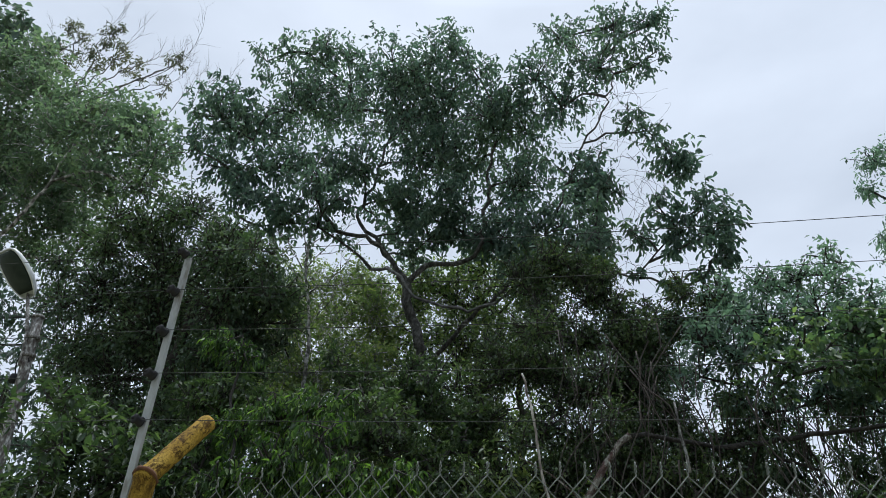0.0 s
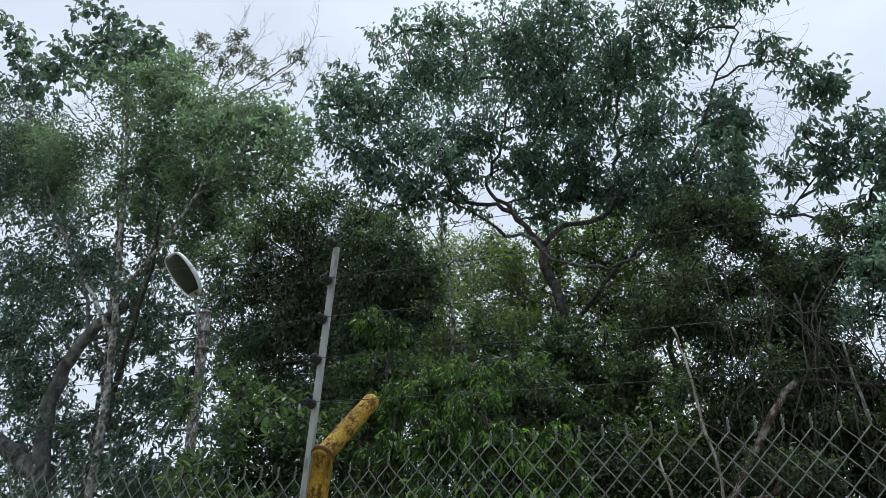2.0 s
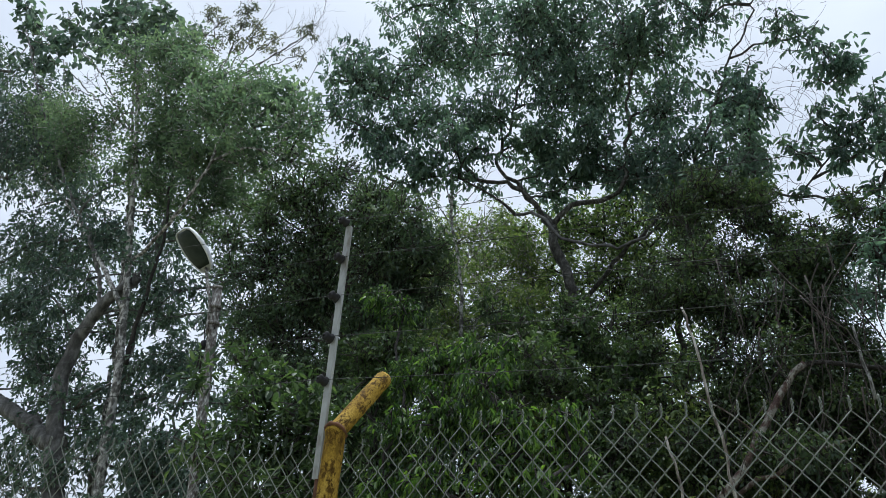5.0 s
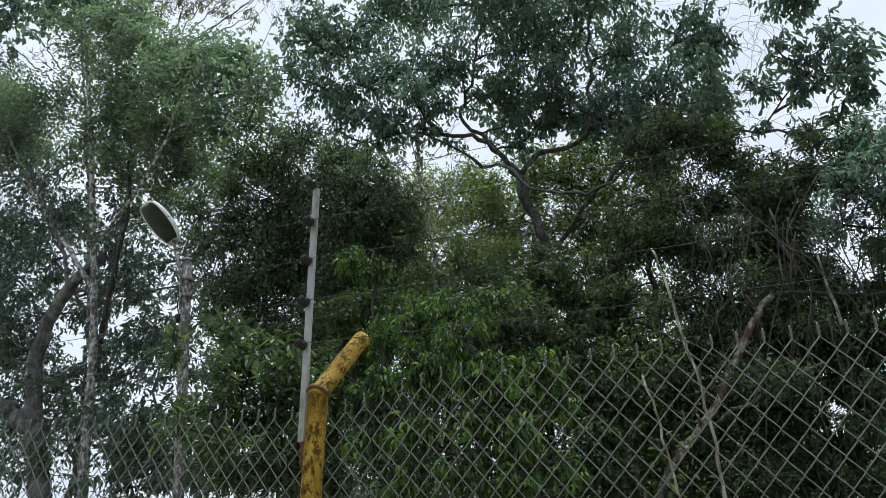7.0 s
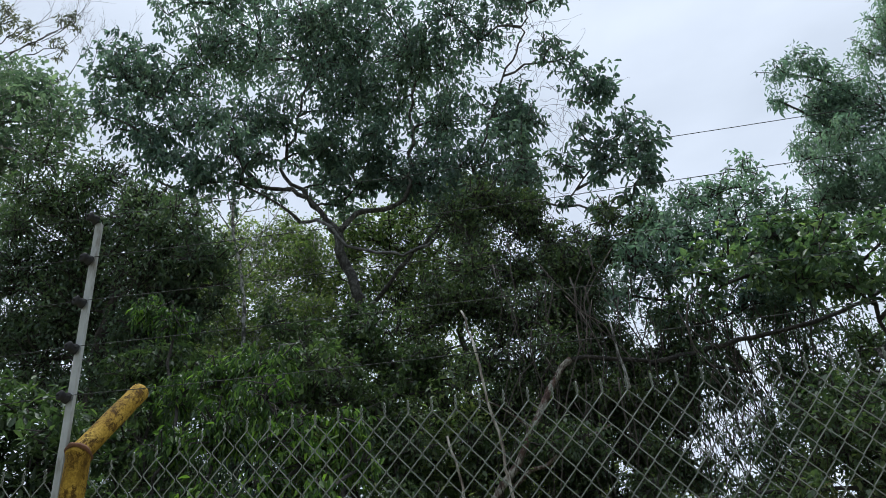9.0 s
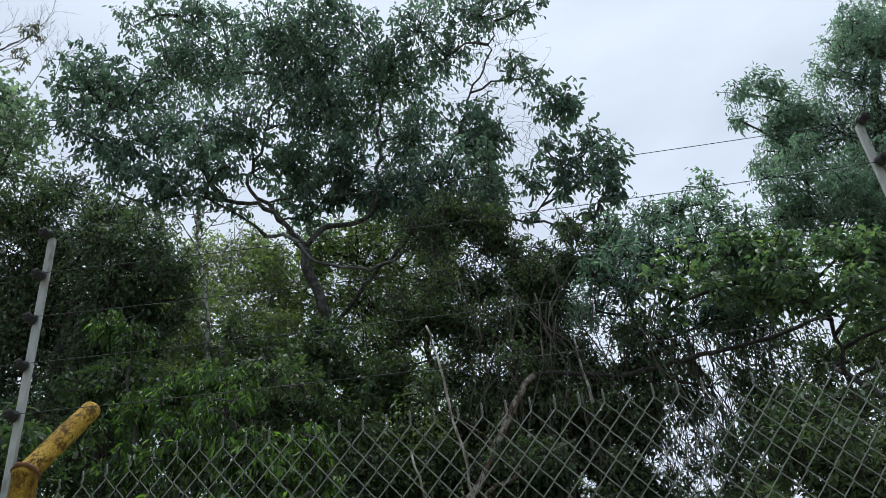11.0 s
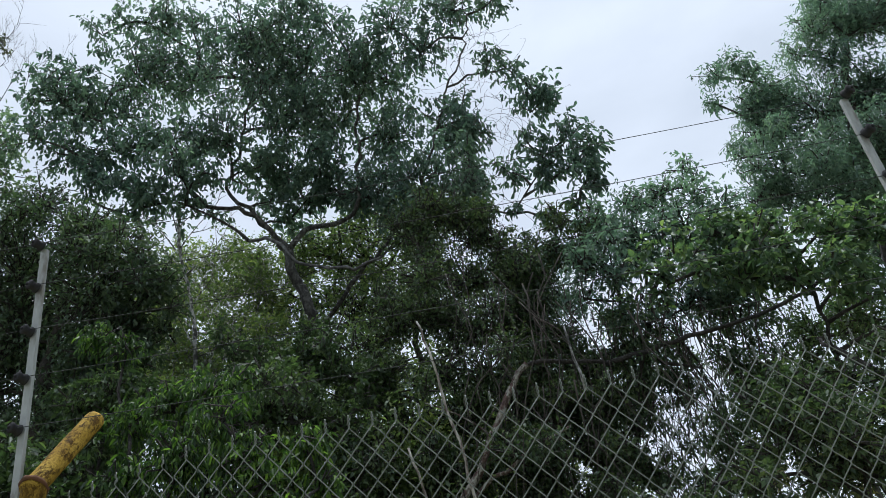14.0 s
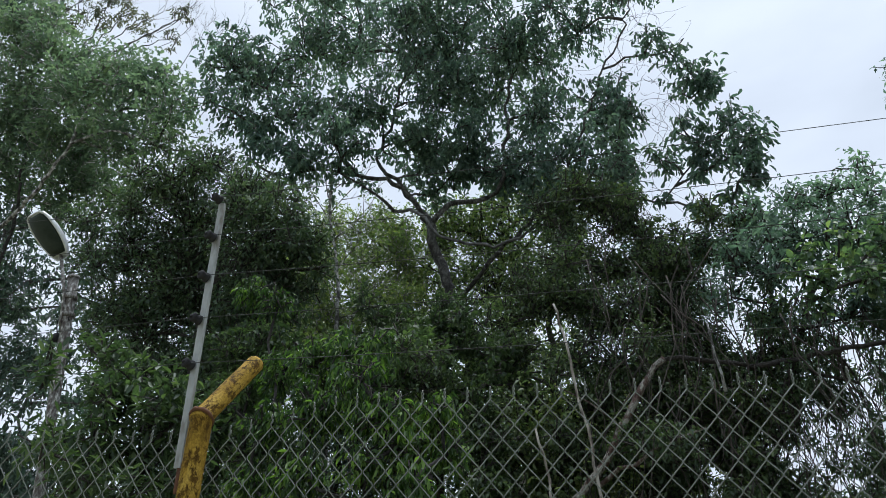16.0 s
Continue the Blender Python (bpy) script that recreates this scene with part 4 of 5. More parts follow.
FARLEFT_BASE = [
    (-12.11, 9.30, 5.68, 0.43), (-11.29, 9.30, 4.80, 0.33), (-12.70, 9.30, 6.62, 0.43), (-11.50, 9.30, 6.51, 0.35),
    (-11.70, 9.25, 5.52, 0.40), (-8.87, 9.25, 5.43, 0.37), (-9.59, 9.25, 5.09, 0.33), (-8.22, 9.25, 4.83, 0.35),
    (-10.40, 9.25, 4.65, 0.38), (-11.18, 9.25, 4.11, 0.42), (-8.93, 9.25, 4.22, 0.35), (-7.98, 9.25, 4.03, 0.38),
    (-9.69, 9.25, 3.80, 0.40), (-10.35, 9.25, 3.37, 0.49), (-8.44, 9.25, 3.45, 0.46), (-7.47, 9.25, 3.36, 0.41),
    (-11.65, 9.25, 3.47, 0.56), (-7.07, 9.25, 4.08, 0.50)]
FARLEFT_GAP = [
    (-7.71, 9.60, 3.60, 0.38), (-8.73, 9.60, 3.56, 0.39), (-7.64, 9.80, 4.79, 0.36), (-9.81, 10.20, 8.44, 0.45),
    (-9.81, 10.20, 6.62, 0.42), (-8.57, 10.20, 7.30, 0.47), (-10.84, 10.20, 7.69, 0.39), (-10.95, 10.20, 6.38, 0.38),
    (-11.49, 10.20, 7.08, 0.39), (-8.35, 10.20, 5.95, 0.45), (-9.36, 10.20, 5.60, 0.40), (-8.38, 10.20, 5.14, 0.38),
    (-10.19, 10.20, 5.03, 0.38), (-9.26, 10.20, 4.11, 0.38), (-11.79, 10.20, 5.64, 0.41), (-10.53, 10.20, 4.53, 0.38)] + [
    (-7.61, 9.30, 3.02, 0.31), (-8.02, 9.30, 3.27, 0.31), (-6.99, 9.30, 2.97, 0.27)]
FARLEFT_FOOT = [
    (-8.50, 8.72, 3.98, 0.30), (-8.03, 8.71, 3.63, 0.29), (-8.21, 8.72, 3.19, 0.30), (-7.73, 8.71, 3.08, 0.30),
    (-7.22, 8.71, 3.26, 0.27), (-8.22, 8.72, 2.83, 0.30), (-6.79, 8.70, 2.80, 0.26), (-7.61, 8.71, 3.82, 0.26)]
FARLEFT_THIN = [
    (-15.31, 10.80, 8.80, 0.66), (-13.52, 10.80, 8.29, 0.56), (-13.89, 10.80, 6.85, 0.54), (-11.98, 10.80, 6.82, 0.46),
    (-11.05, 10.80, 7.11, 0.46), (-10.01, 10.80, 6.08, 0.43), (-13.69, 10.80, 5.72, 0.46), (-11.98, 10.80, 5.28, 0.44),
    (-10.76, 10.80, 5.45, 0.43), (-10.70, 10.80, 7.83, 0.46), (-14.85, 10.80, 7.47, 0.50), (-9.05, 10.80, 6.92, 0.38),
    (-12.20, 10.80, 8.69, 0.49), (-11.91, 10.80, 4.41, 0.43), (-10.32, 10.80, 4.17, 0.41), (-13.09, 10.80, 4.11, 0.43)]
big_lines = [
    (rooted([(-9.12, 9.13, 0.90), (-10.14, 9.13, 3.09), (-10.65, 9.13, 4.52), (-10.80, 9.13, 5.32), (-10.67, 9.13, 5.92), (-10.39, 9.13, 6.37), (-9.74, 9.13, 6.92)]), 0.24, 0.09),
    ([(-10.40, 9.13, 3.96), (-10.95, 9.13, 4.21), (-11.78, 9.13, 4.57), (-13.34, 9.22, 5.18)], 0.17, 0.12),
    ([(-10.39, 9.13, 6.37), (-11.09, 9.13, 7.66), (-12.83, 9.31, 9.61), (-14.54, 9.31, 11.96), (-16.55, 9.31, 15.07)], 0.04, 0.015)]
make_tree("tree", (-9.2, 9.1, 0), "big dark-trunked tree with thin drooping foliage against the sky", "tree", big_lines,
          (FARLEFT_TOP, FARLEFT_LOW, FARLEFT_BASE, FARLEFT_GAP, FARLEFT_FOOT, FARLEFT_THIN), BARK_MID, LEAF_FAR, 0.125, 0.62, 13, loft=1.2, plain=True, droop=0.6, slim=0.36)

DARK_UP = [
    (-4.72, 7.40, 7.11, 0.37), (-5.30, 7.40, 6.86, 0.40), (-4.08, 7.30, 6.49, 0.39), (-3.52, 7.30, 6.09, 0.31),
    (-5.87, 7.50, 6.65, 0.35), (-4.96, 7.60, 6.31, 0.60), (-4.02, 7.50, 5.87, 0.56), (-5.66, 7.70, 5.93, 0.53),
    (-4.88, 7.70, 5.51, 0.58)] + [
    (-4.35, 7.60, 6.76, 0.20), (-3.94, 7.60, 6.52, 0.19)]
DARK_LOW = [
    (-3.29, 7.50, 5.93, 0.24), (-3.14, 7.50, 5.45, 0.23), (-6.60, 7.90, 6.15, 0.32), (-3.83, 7.60, 5.28, 0.48),
    (-6.05, 7.80, 5.35, 0.38), (-5.28, 7.70, 4.92, 0.50), (-4.22, 7.60, 4.72, 0.40), (-3.41, 7.50, 5.64, 0.26),
    (-3.58, 7.60, 5.03, 0.33), (-5.79, 7.80, 4.61, 0.33), (-4.66, 7.70, 4.22, 0.40), (-3.90, 7.70, 4.18, 0.39)]
make_tree("tree", (-4.6, 7.6, 0), "dense dark small-leaved tree with a rounded crown", "tree",
          [([(-4.6, 7.6, -0.05), (-4.55, 7.6, 2.0), (-4.5, 7.55, 4.2), (-4.4, 7.5, 5.8)], 0.16, 0.05)],
          (DARK_UP, DARK_LOW), BARK_DARK, LEAF_DARK, 0.066, 1.5, 14, loft=1.1, plain=True, droop=0.6, slim=0.36, per_twig=5)

DRY = [
    (-11.42, 10.50, 15.31, 0.20), (-11.54, 10.50, 15.11, 0.17), (-11.02, 10.50, 14.80, 0.18), (-10.37, 10.50, 14.91, 0.21),
    (-10.15, 10.50, 14.99, 0.17), (-10.37, 10.50, 14.57, 0.19), (-9.91, 10.50, 14.34, 0.19), (-9.67, 10.50, 14.00, 0.17),
    (-9.21, 10.50, 13.69, 0.16), (-10.63, 10.50, 14.28, 0.21), (-11.03, 10.50, 14.21, 0.22), (-10.33, 10.50, 13.74, 0.21),
    (-9.94, 10.50, 13.81, 0.19), (-8.53, 10.50, 13.76, 0.14), (-8.31, 10.50, 13.78, 0.14), (-8.18, 10.50, 13.48, 0.13),
    (-8.56, 10.50, 13.16, 0.13), (-8.30, 10.50, 12.92, 0.11), (-8.39, 10.50, 12.65, 0.10), (-11.19, 10.50, 13.88, 0.22),
    (-11.55, 10.50, 14.54, 0.18), (-9.10, 10.50, 13.23, 0.14), (-9.47, 10.50, 13.50, 0.16)]
dry_tree = make_tree("tree", (-11.1, 10.5, 0), "half-dry tree with bare twigs and sparse brown leaves", "tree",
          [([(-11.1, 10.5, -0.05), (-11.0, 10.6, 5.0), (-11.1, 10.5, 11.9)], 0.08, 0.035),
           ([(-11.10, 10.50, 11.90), (-10.65, 10.50, 13.11), (-10.50, 10.50, 13.78)], 0.03, 0.008),
           ([(-11.10, 10.50, 11.90), (-10.29, 10.50, 13.28), (-9.78, 10.50, 14.12)], 0.03, 0.008),
           ([(-11.10, 10.50, 11.90), (-10.08, 10.50, 13.09), (-9.37, 10.50, 13.73)], 0.03, 0.008),
           ([(-11.10, 10.50, 11.90), (-9.65, 10.50, 12.94), (-8.54, 10.50, 13.41)], 0.03, 0.008),
           ([(-11.10, 10.50, 11.90), (-9.60, 10.50, 12.71), (-8.45, 10.50, 12.96)], 0.03, 0.008),
           ([(-11.10, 10.50, 11.90), (-11.03, 10.50, 13.61), (-11.29, 10.50, 14.85)], 0.03, 0.008),
           ([(-11.10, 10.50, 11.90), (-10.52, 10.50, 13.56), (-10.25, 10.50, 14.72)], 0.03, 0.008),
           ([(-11.10, 10.50, 11.90), (-9.48, 10.50, 13.02), (-8.20, 10.50, 13.57)], 0.03, 0.008)],
          (DRY,), BARK_MID, LEAF_DRY, 0.078, 1.6, 15, r_limb=0.012, fill=False, droop=0.5, twig=None, per_twig=4, slim=0.36)
twiggy(dry_tree, [
    ((-10.85, 10.50, 13.56), (0.3, 0, 1), 0.9, 0.009),
    ((-10.12, 10.50, 13.89), (0.5, 0, 1), 0.9, 0.009),
    ((-9.71, 10.50, 13.51), (1, 0, 0.6), 0.9, 0.009),
    ((-8.87, 10.50, 13.20), (1, 0, 0.5), 0.9, 0.009),
    ((-8.78, 10.50, 12.75), (1, 0, 0.1), 0.9, 0.009),
    ((-11.66, 10.50, 14.61), (-0.5, 0, 1), 0.9, 0.009),
    ((-10.60, 10.50, 14.49), (0.1, 0, 1), 0.9, 0.009),
    ((-8.53, 10.50, 13.36), (1, 0, 0.6), 0.9, 0.009)], BARK_MID, 47, 3, 3)

BACK_LEFT = [
    (-4.45, 9.20, 5.45, 0.40), (-4.01, 8.50, 4.45, 0.39), (-3.18, 8.40, 4.16, 0.37), (-4.57, 11.00, 8.07, 0.40),
    (-3.92, 11.00, 8.09, 0.42), (-3.40, 11.00, 8.13, 0.37), (-4.84, 11.00, 7.48, 0.55), (-3.99, 11.00, 7.38, 0.58),
    (-3.19, 11.00, 7.38, 0.57), (-4.34, 10.50, 6.35, 0.55), (-3.38, 10.50, 6.26, 0.53), (-3.87, 8.80, 4.92, 0.45),
    (-3.11, 8.70, 4.76, 0.43), (-2.40, 8.80, 4.82, 0.42)] + [
    (-4.00, 9.60, 6.11, 0.33), (-3.57, 9.80, 6.53, 0.34), (-3.94, 9.40, 5.49, 0.32), (-3.02, 10.00, 6.96, 0.28),
    (-4.53, 9.80, 6.82, 0.32), (-3.44, 9.40, 5.62, 0.28), (-2.60, 9.60, 5.80, 0.32), (-3.19, 9.80, 6.12, 0.30)] + [
    (-2.86, 10.30, 7.09, 0.32), (-2.79, 10.30, 6.54, 0.31), (-3.09, 10.60, 7.68, 0.30), (-2.98, 9.20, 5.35, 0.27),
    (-3.30, 9.20, 5.31, 0.26), (-2.78, 9.60, 5.64, 0.29), (-2.42, 9.80, 5.93, 0.28), (-3.80, 9.40, 5.80, 0.29)]
BACK_RIGHT = [
    (-2.56, 11.20, 7.73, 0.46), (-1.85, 11.00, 7.63, 0.44), (-1.14, 11.00, 7.43, 0.40), (-2.48, 10.50, 6.26, 0.52),
    (-1.70, 10.50, 6.37, 0.51), (-1.04, 10.50, 6.40, 0.45), (-1.76, 8.80, 4.78, 0.41), (-1.31, 8.90, 4.78, 0.41),
    (-2.88, 11.30, 8.28, 0.30)]
BACK_FILL = [
    (-2.31, 10.80, 7.98, 0.35), (-1.84, 10.80, 8.12, 0.33), (-1.37, 10.80, 8.15, 0.34), (-1.95, 10.80, 7.65, 0.38),
    (-1.40, 10.80, 7.61, 0.38), (-0.85, 10.80, 7.63, 0.38), (-0.62, 10.80, 8.13, 0.33), (-2.51, 10.80, 7.53, 0.35),
    (-1.16, 10.80, 7.06, 0.36), (-1.71, 10.80, 7.05, 0.36), (-0.28, 10.80, 7.74, 0.37), (-0.52, 10.80, 7.16, 0.36),
    (-2.16, 10.80, 6.82, 0.35), (-1.56, 10.80, 6.53, 0.35), (-0.94, 10.80, 6.53, 0.35), (-0.41, 10.80, 6.54, 0.33),
    (-2.70, 10.80, 7.11, 0.32), (-2.97, 10.80, 6.75, 0.32)]
make_tree("tree", (-3.6, 11, 0), "small yellow-green tree in the second row", "tree",
          [([(-3.6, 11, -0.05), (-3.5, 11, 3), (-3.3, 10.9, 6.5)], 0.10, 0.04)], (BACK_LEFT,), BARK_PALE, LEAF_BACK, 0.06, 0.62, 16, loft=1.2, plain=True, droop=0.3, slim=0.5)
make_tree("tree", (-0.6, 11, 0), "small green tree in the second row", "tree",
          [([(-0.6, 11, -0.05), (-0.7, 11, 3), (-0.8, 10.9, 6.5)], 0.10, 0.04)], (BACK_RIGHT, BACK_FILL), BARK_DARK, LEAF_SECOND, 0.066, 0.58, 17, loft=1.2, plain=True, droop=0.3, slim=0.5)

VINE_UP = [
    (-0.54, 8.40, 6.43, 0.41), (-0.00, 8.30, 6.52, 0.39), (0.26, 8.20, 6.04, 0.32), (-0.32, 8.20, 5.68, 0.42),
    (0.14, 8.10, 5.43, 0.37), (0.59, 8.00, 5.39, 0.28), (-0.47, 8.00, 5.04, 0.37), (0.03, 7.90, 4.82, 0.38),
    (0.45, 7.80, 4.73, 0.34), (0.85, 7.90, 4.99, 0.27), (-1.02, 8.40, 4.99, 0.36)] + [
    (0.48, 8.23, 6.31, 0.19), (0.54, 8.13, 5.95, 0.18), (0.68, 8.13, 5.73, 0.17), (0.95, 8.02, 5.64, 0.18), (1.25, 8.02, 5.69, 0.18), (1.57, 8.02, 5.70, 0.19), (1.80, 8.01, 5.73, 0.16), (1.10, 8.02, 5.43, 0.20), (1.46, 8.02, 5.38, 0.20)]
VINE_LOW = [
    (-0.28, 7.80, 4.31, 0.34), (0.18, 7.70, 4.18, 0.33), (0.63, 7.70, 4.21, 0.29), (-1.02, 8.20, 4.25, 0.36),
    (-0.65, 7.80, 3.75, 0.31), (-0.13, 7.70, 3.70, 0.32), (0.36, 7.60, 3.65, 0.31), (0.73, 7.60, 3.64, 0.30),
    (-1.11, 7.80, 3.43, 0.31), (-0.46, 7.50, 3.13, 0.31), (0.01, 7.50, 3.13, 0.30), (0.47, 7.50, 3.12, 0.29)]
VINE_SIDE = [
    (0.71, 7.80, 4.81, 0.31), (1.01, 7.70, 4.46, 0.27), (1.16, 7.70, 4.06, 0.26), (1.26, 7.60, 3.60, 0.23),
    (0.87, 7.70, 3.75, 0.28), (0.58, 7.80, 4.06, 0.29), (0.99, 7.60, 3.25, 0.27), (1.20, 7.60, 2.96, 0.24),
    (0.66, 7.60, 3.19, 0.27), (0.92, 8.00, 5.29, 0.29), (1.61, 7.70, 4.11, 0.21), (1.51, 7.70, 3.42, 0.20),
    (1.39, 7.60, 2.88, 0.22)]
VINE_FILL = [
    (0.90, 7.60, 2.75, 0.26), (0.60, 7.50, 2.48, 0.25), (1.21, 7.70, 3.02, 0.24), (1.04, 7.60, 2.46, 0.25),
    (1.35, 8.00, 2.34, 0.26), (0.74, 7.50, 2.23, 0.25), (0.46, 7.50, 2.85, 0.26), (1.77, 8.20, 2.27, 0.24),
    (2.14, 8.20, 2.19, 0.21), (1.22, 8.00, 3.49, 0.23), (0.31, 7.40, 2.25, 0.25), (0.07, 7.40, 2.57, 0.26),
    (0.33, 7.60, 3.37, 0.25), (0.74, 7.70, 3.58, 0.25), (-0.17, 7.40, 2.34, 0.25)]
VINE_DEEP = [
    (0.71, 7.78, 3.94, 0.19), (0.91, 7.77, 3.69, 0.19), (1.18, 7.77, 3.88, 0.19), (1.29, 7.77, 3.54, 0.18),
    (0.72, 7.78, 3.44, 0.19), (0.96, 7.77, 3.26, 0.18), (1.21, 7.77, 3.14, 0.18), (0.57, 7.78, 3.68, 0.18),
    (0.72, 7.78, 2.98, 0.17), (1.05, 7.77, 2.80, 0.17), (0.46, 7.78, 3.92, 0.16)]
make_tree("vine_covered_tree", (0.4, 8.1, 0), "tree smothered in dark creepers with hanging lianas", "tree",
          [([(0.4, 8.1, -0.05), (0.45, 8.1, 2.4), (0.4, 8.2, 4.0), (0.5, 8.2, 5.0)], 0.055, 0.03)],
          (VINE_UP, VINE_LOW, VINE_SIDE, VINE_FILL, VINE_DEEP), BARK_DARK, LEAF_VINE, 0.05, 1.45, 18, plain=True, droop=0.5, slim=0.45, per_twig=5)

MIDRIGHT = [
    (2.08, 7.80, 5.95, 0.21), (2.48, 7.80, 5.96, 0.24), (2.85, 7.80, 6.00, 0.24), (1.56, 7.60, 5.40, 0.26),
    (2.05, 7.60, 5.39, 0.30), (2.52, 7.50, 5.33, 0.29), (1.19, 7.80, 5.42, 0.24), (1.61, 7.40, 4.88, 0.27),
    (3.04, 7.60, 5.56, 0.26), (1.30, 7.60, 4.76, 0.27), (1.70, 7.50, 4.46, 0.22), (2.30, 7.60, 4.47, 0.23)] + [
    (2.96, 7.60, 5.04, 0.29), (3.14, 7.60, 4.76, 0.29), (2.66, 7.60, 4.83, 0.26), (3.50, 7.70, 5.09, 0.30),
    (2.82, 7.60, 4.42, 0.24)] + [
    (1.96, 7.60, 5.08, 0.18), (1.86, 7.70, 5.29, 0.19)]
make_tree("tree", (1.15, 7.7, 0), "small round-crowned tree with fine green leaves", "tree",
          [([(1.15, 7.7, -0.05), (1.2, 7.7, 1.6), (1.3, 7.7, 2.81), (1.58, 7.7, 3.41), (1.75, 7.7, 3.97), (1.98, 7.7, 4.56), (2.31, 7.7, 5.12)], 0.05, 0.022)], (MIDRIGHT,), BARK_DARK, LEAF_TALL, 0.065, 1.2, 19, r_limb=0.015, loft=1.1, plain=True, droop=0.45, slim=0.42)

TALL_UP = [
    (4.19, 9.00, 8.46, 0.26), (4.01, 9.00, 7.99, 0.16), (4.79, 9.00, 8.16, 0.37), (5.47, 9.00, 8.58, 0.35),
    (5.88, 9.00, 9.24, 0.33), (6.32, 9.00, 9.63, 0.28), (6.49, 9.00, 8.94, 0.44), (7.08, 9.00, 9.36, 0.43),
    (4.55, 9.00, 7.43, 0.41), (5.32, 9.00, 7.59, 0.52), (6.14, 9.00, 7.85, 0.52), (7.49, 9.00, 8.92, 0.67),
    (7.00, 9.00, 10.25, 0.45)]
TALL_LOW = [
    (4.06, 8.90, 6.96, 0.23), (4.48, 8.90, 6.61, 0.44), (5.15, 8.90, 6.59, 0.49), (5.88, 8.90, 6.73, 0.49),
    (3.97, 8.80, 6.28, 0.31), (4.54, 8.80, 6.01, 0.36), (5.21, 8.80, 5.89, 0.36), (6.80, 9.00, 7.52, 0.71),
    (6.23, 9.00, 6.20, 0.59)]
make_tree("tree", (6.0, 9.2, 0), "tall dense tree with narrow drooping leaves", "tree",
          [(rooted([(4.43, 9.20, 1.44), (4.92, 9.20, 3.10), (5.27, 9.10, 4.68), (5.44, 9.00, 5.89), (5.66, 9.00, 7.23), (6.07, 9.00, 8.51)]), 0.2, 0.05)], (TALL_UP, TALL_LOW), BARK_DARK, LEAF_TALL, 0.072, 1.7, 20, twig=0.1, r_limb=0.018, loft=1.1, plain=True, droop=0.7, slim=0.3, per_twig=5)

BROAD = [
    (1.74, 6.60, 4.45, 0.17), (1.79, 6.60, 4.21, 0.15), (2.42, 6.50, 4.70, 0.20), (2.64, 6.40, 4.48, 0.21),
    (2.94, 6.40, 4.49, 0.21), (3.25, 6.30, 4.44, 0.21), (3.60, 6.30, 4.44, 0.23), (3.71, 6.20, 4.20, 0.22),
    (2.16, 6.50, 4.33, 0.18), (2.51, 6.50, 4.16, 0.21), (2.89, 6.40, 4.05, 0.21), (3.21, 6.30, 3.95, 0.22),
    (3.58, 6.30, 3.78, 0.20), (3.95, 6.20, 3.99, 0.29), (3.70, 6.20, 3.51, 0.23)]
make_tree("broadleaf_shrub", (3.0, 6.6, 0), "tall shrub with light green broad leaves", "shrub",
          [([(3.0, 6.6, -0.05), (3.0, 6.6, 2.2), (3.05, 6.5, 4.2)], 0.03, 0.016)], (BROAD,), BARK_DARK, LEAF_BROAD, 0.07, 1.8, 21, single=(BROAD, 290, 0.084), droop=0.4, slim=0.55, per_twig=7)

THICKET = [
    (2.11, 6.00, 2.98, 0.19), (2.47, 6.00, 3.06, 0.21), (2.81, 6.00, 3.05, 0.21), (3.12, 6.00, 2.96, 0.23),
    (2.23, 6.00, 2.71, 0.25), (2.60, 6.00, 2.70, 0.25), (2.93, 6.00, 2.61, 0.25), (2.33, 6.00, 2.41, 0.24),
    (2.71, 6.00, 2.36, 0.24), (1.89, 6.00, 2.43, 0.16), (3.33, 6.00, 2.76, 0.29), (3.22, 7.20, 3.79, 0.21),
    (3.64, 7.20, 3.78, 0.21)]
THICKET_LOW = [
    (1.32, 6.40, 2.23, 0.18), (1.53, 6.30, 2.24, 0.20), (1.12, 6.40, 2.02, 0.20), (1.36, 6.20, 1.94, 0.21),
    (1.69, 6.40, 2.52, 0.14), (1.09, 6.80, 2.31, 0.20), (1.65, 6.20, 1.99, 0.23)]
make_tree("thicket", (2.6, 6.0, 0), "dense dark thicket of small-leaved shrubs", "shrub",
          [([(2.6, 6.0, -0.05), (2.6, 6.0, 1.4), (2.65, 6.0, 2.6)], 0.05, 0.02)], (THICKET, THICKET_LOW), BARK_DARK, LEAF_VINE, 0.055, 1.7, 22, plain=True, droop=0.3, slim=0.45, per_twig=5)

# pale clumps for a sunlit patch of foliage; the light is in their colour
SUNLIT_BUSH = [(2.56, 6.60, 2.50, 0.13), (2.76, 6.60, 2.56, 0.14), (2.90, 6.60, 2.46, 0.13), (2.70, 6.60, 2.40, 0.15), (3.02, 6.60, 2.55, 0.10)]
make_tree("sunlit_shrub", (2.9, 6.6, 0), "low shrub with pale brown leaves, sunlight put into their colour", "shrub",
          [([(2.9, 6.6, -0.05), (2.9, 6.6, 1.2), (2.95, 6.6, 2.2)], 0.03, 0.012)], (SUNLIT_BUSH,), BARK_MID, LEAF_SUNLIT, 0.06, 1.2, 26, plain=True, droop=0.4, slim=0.3)

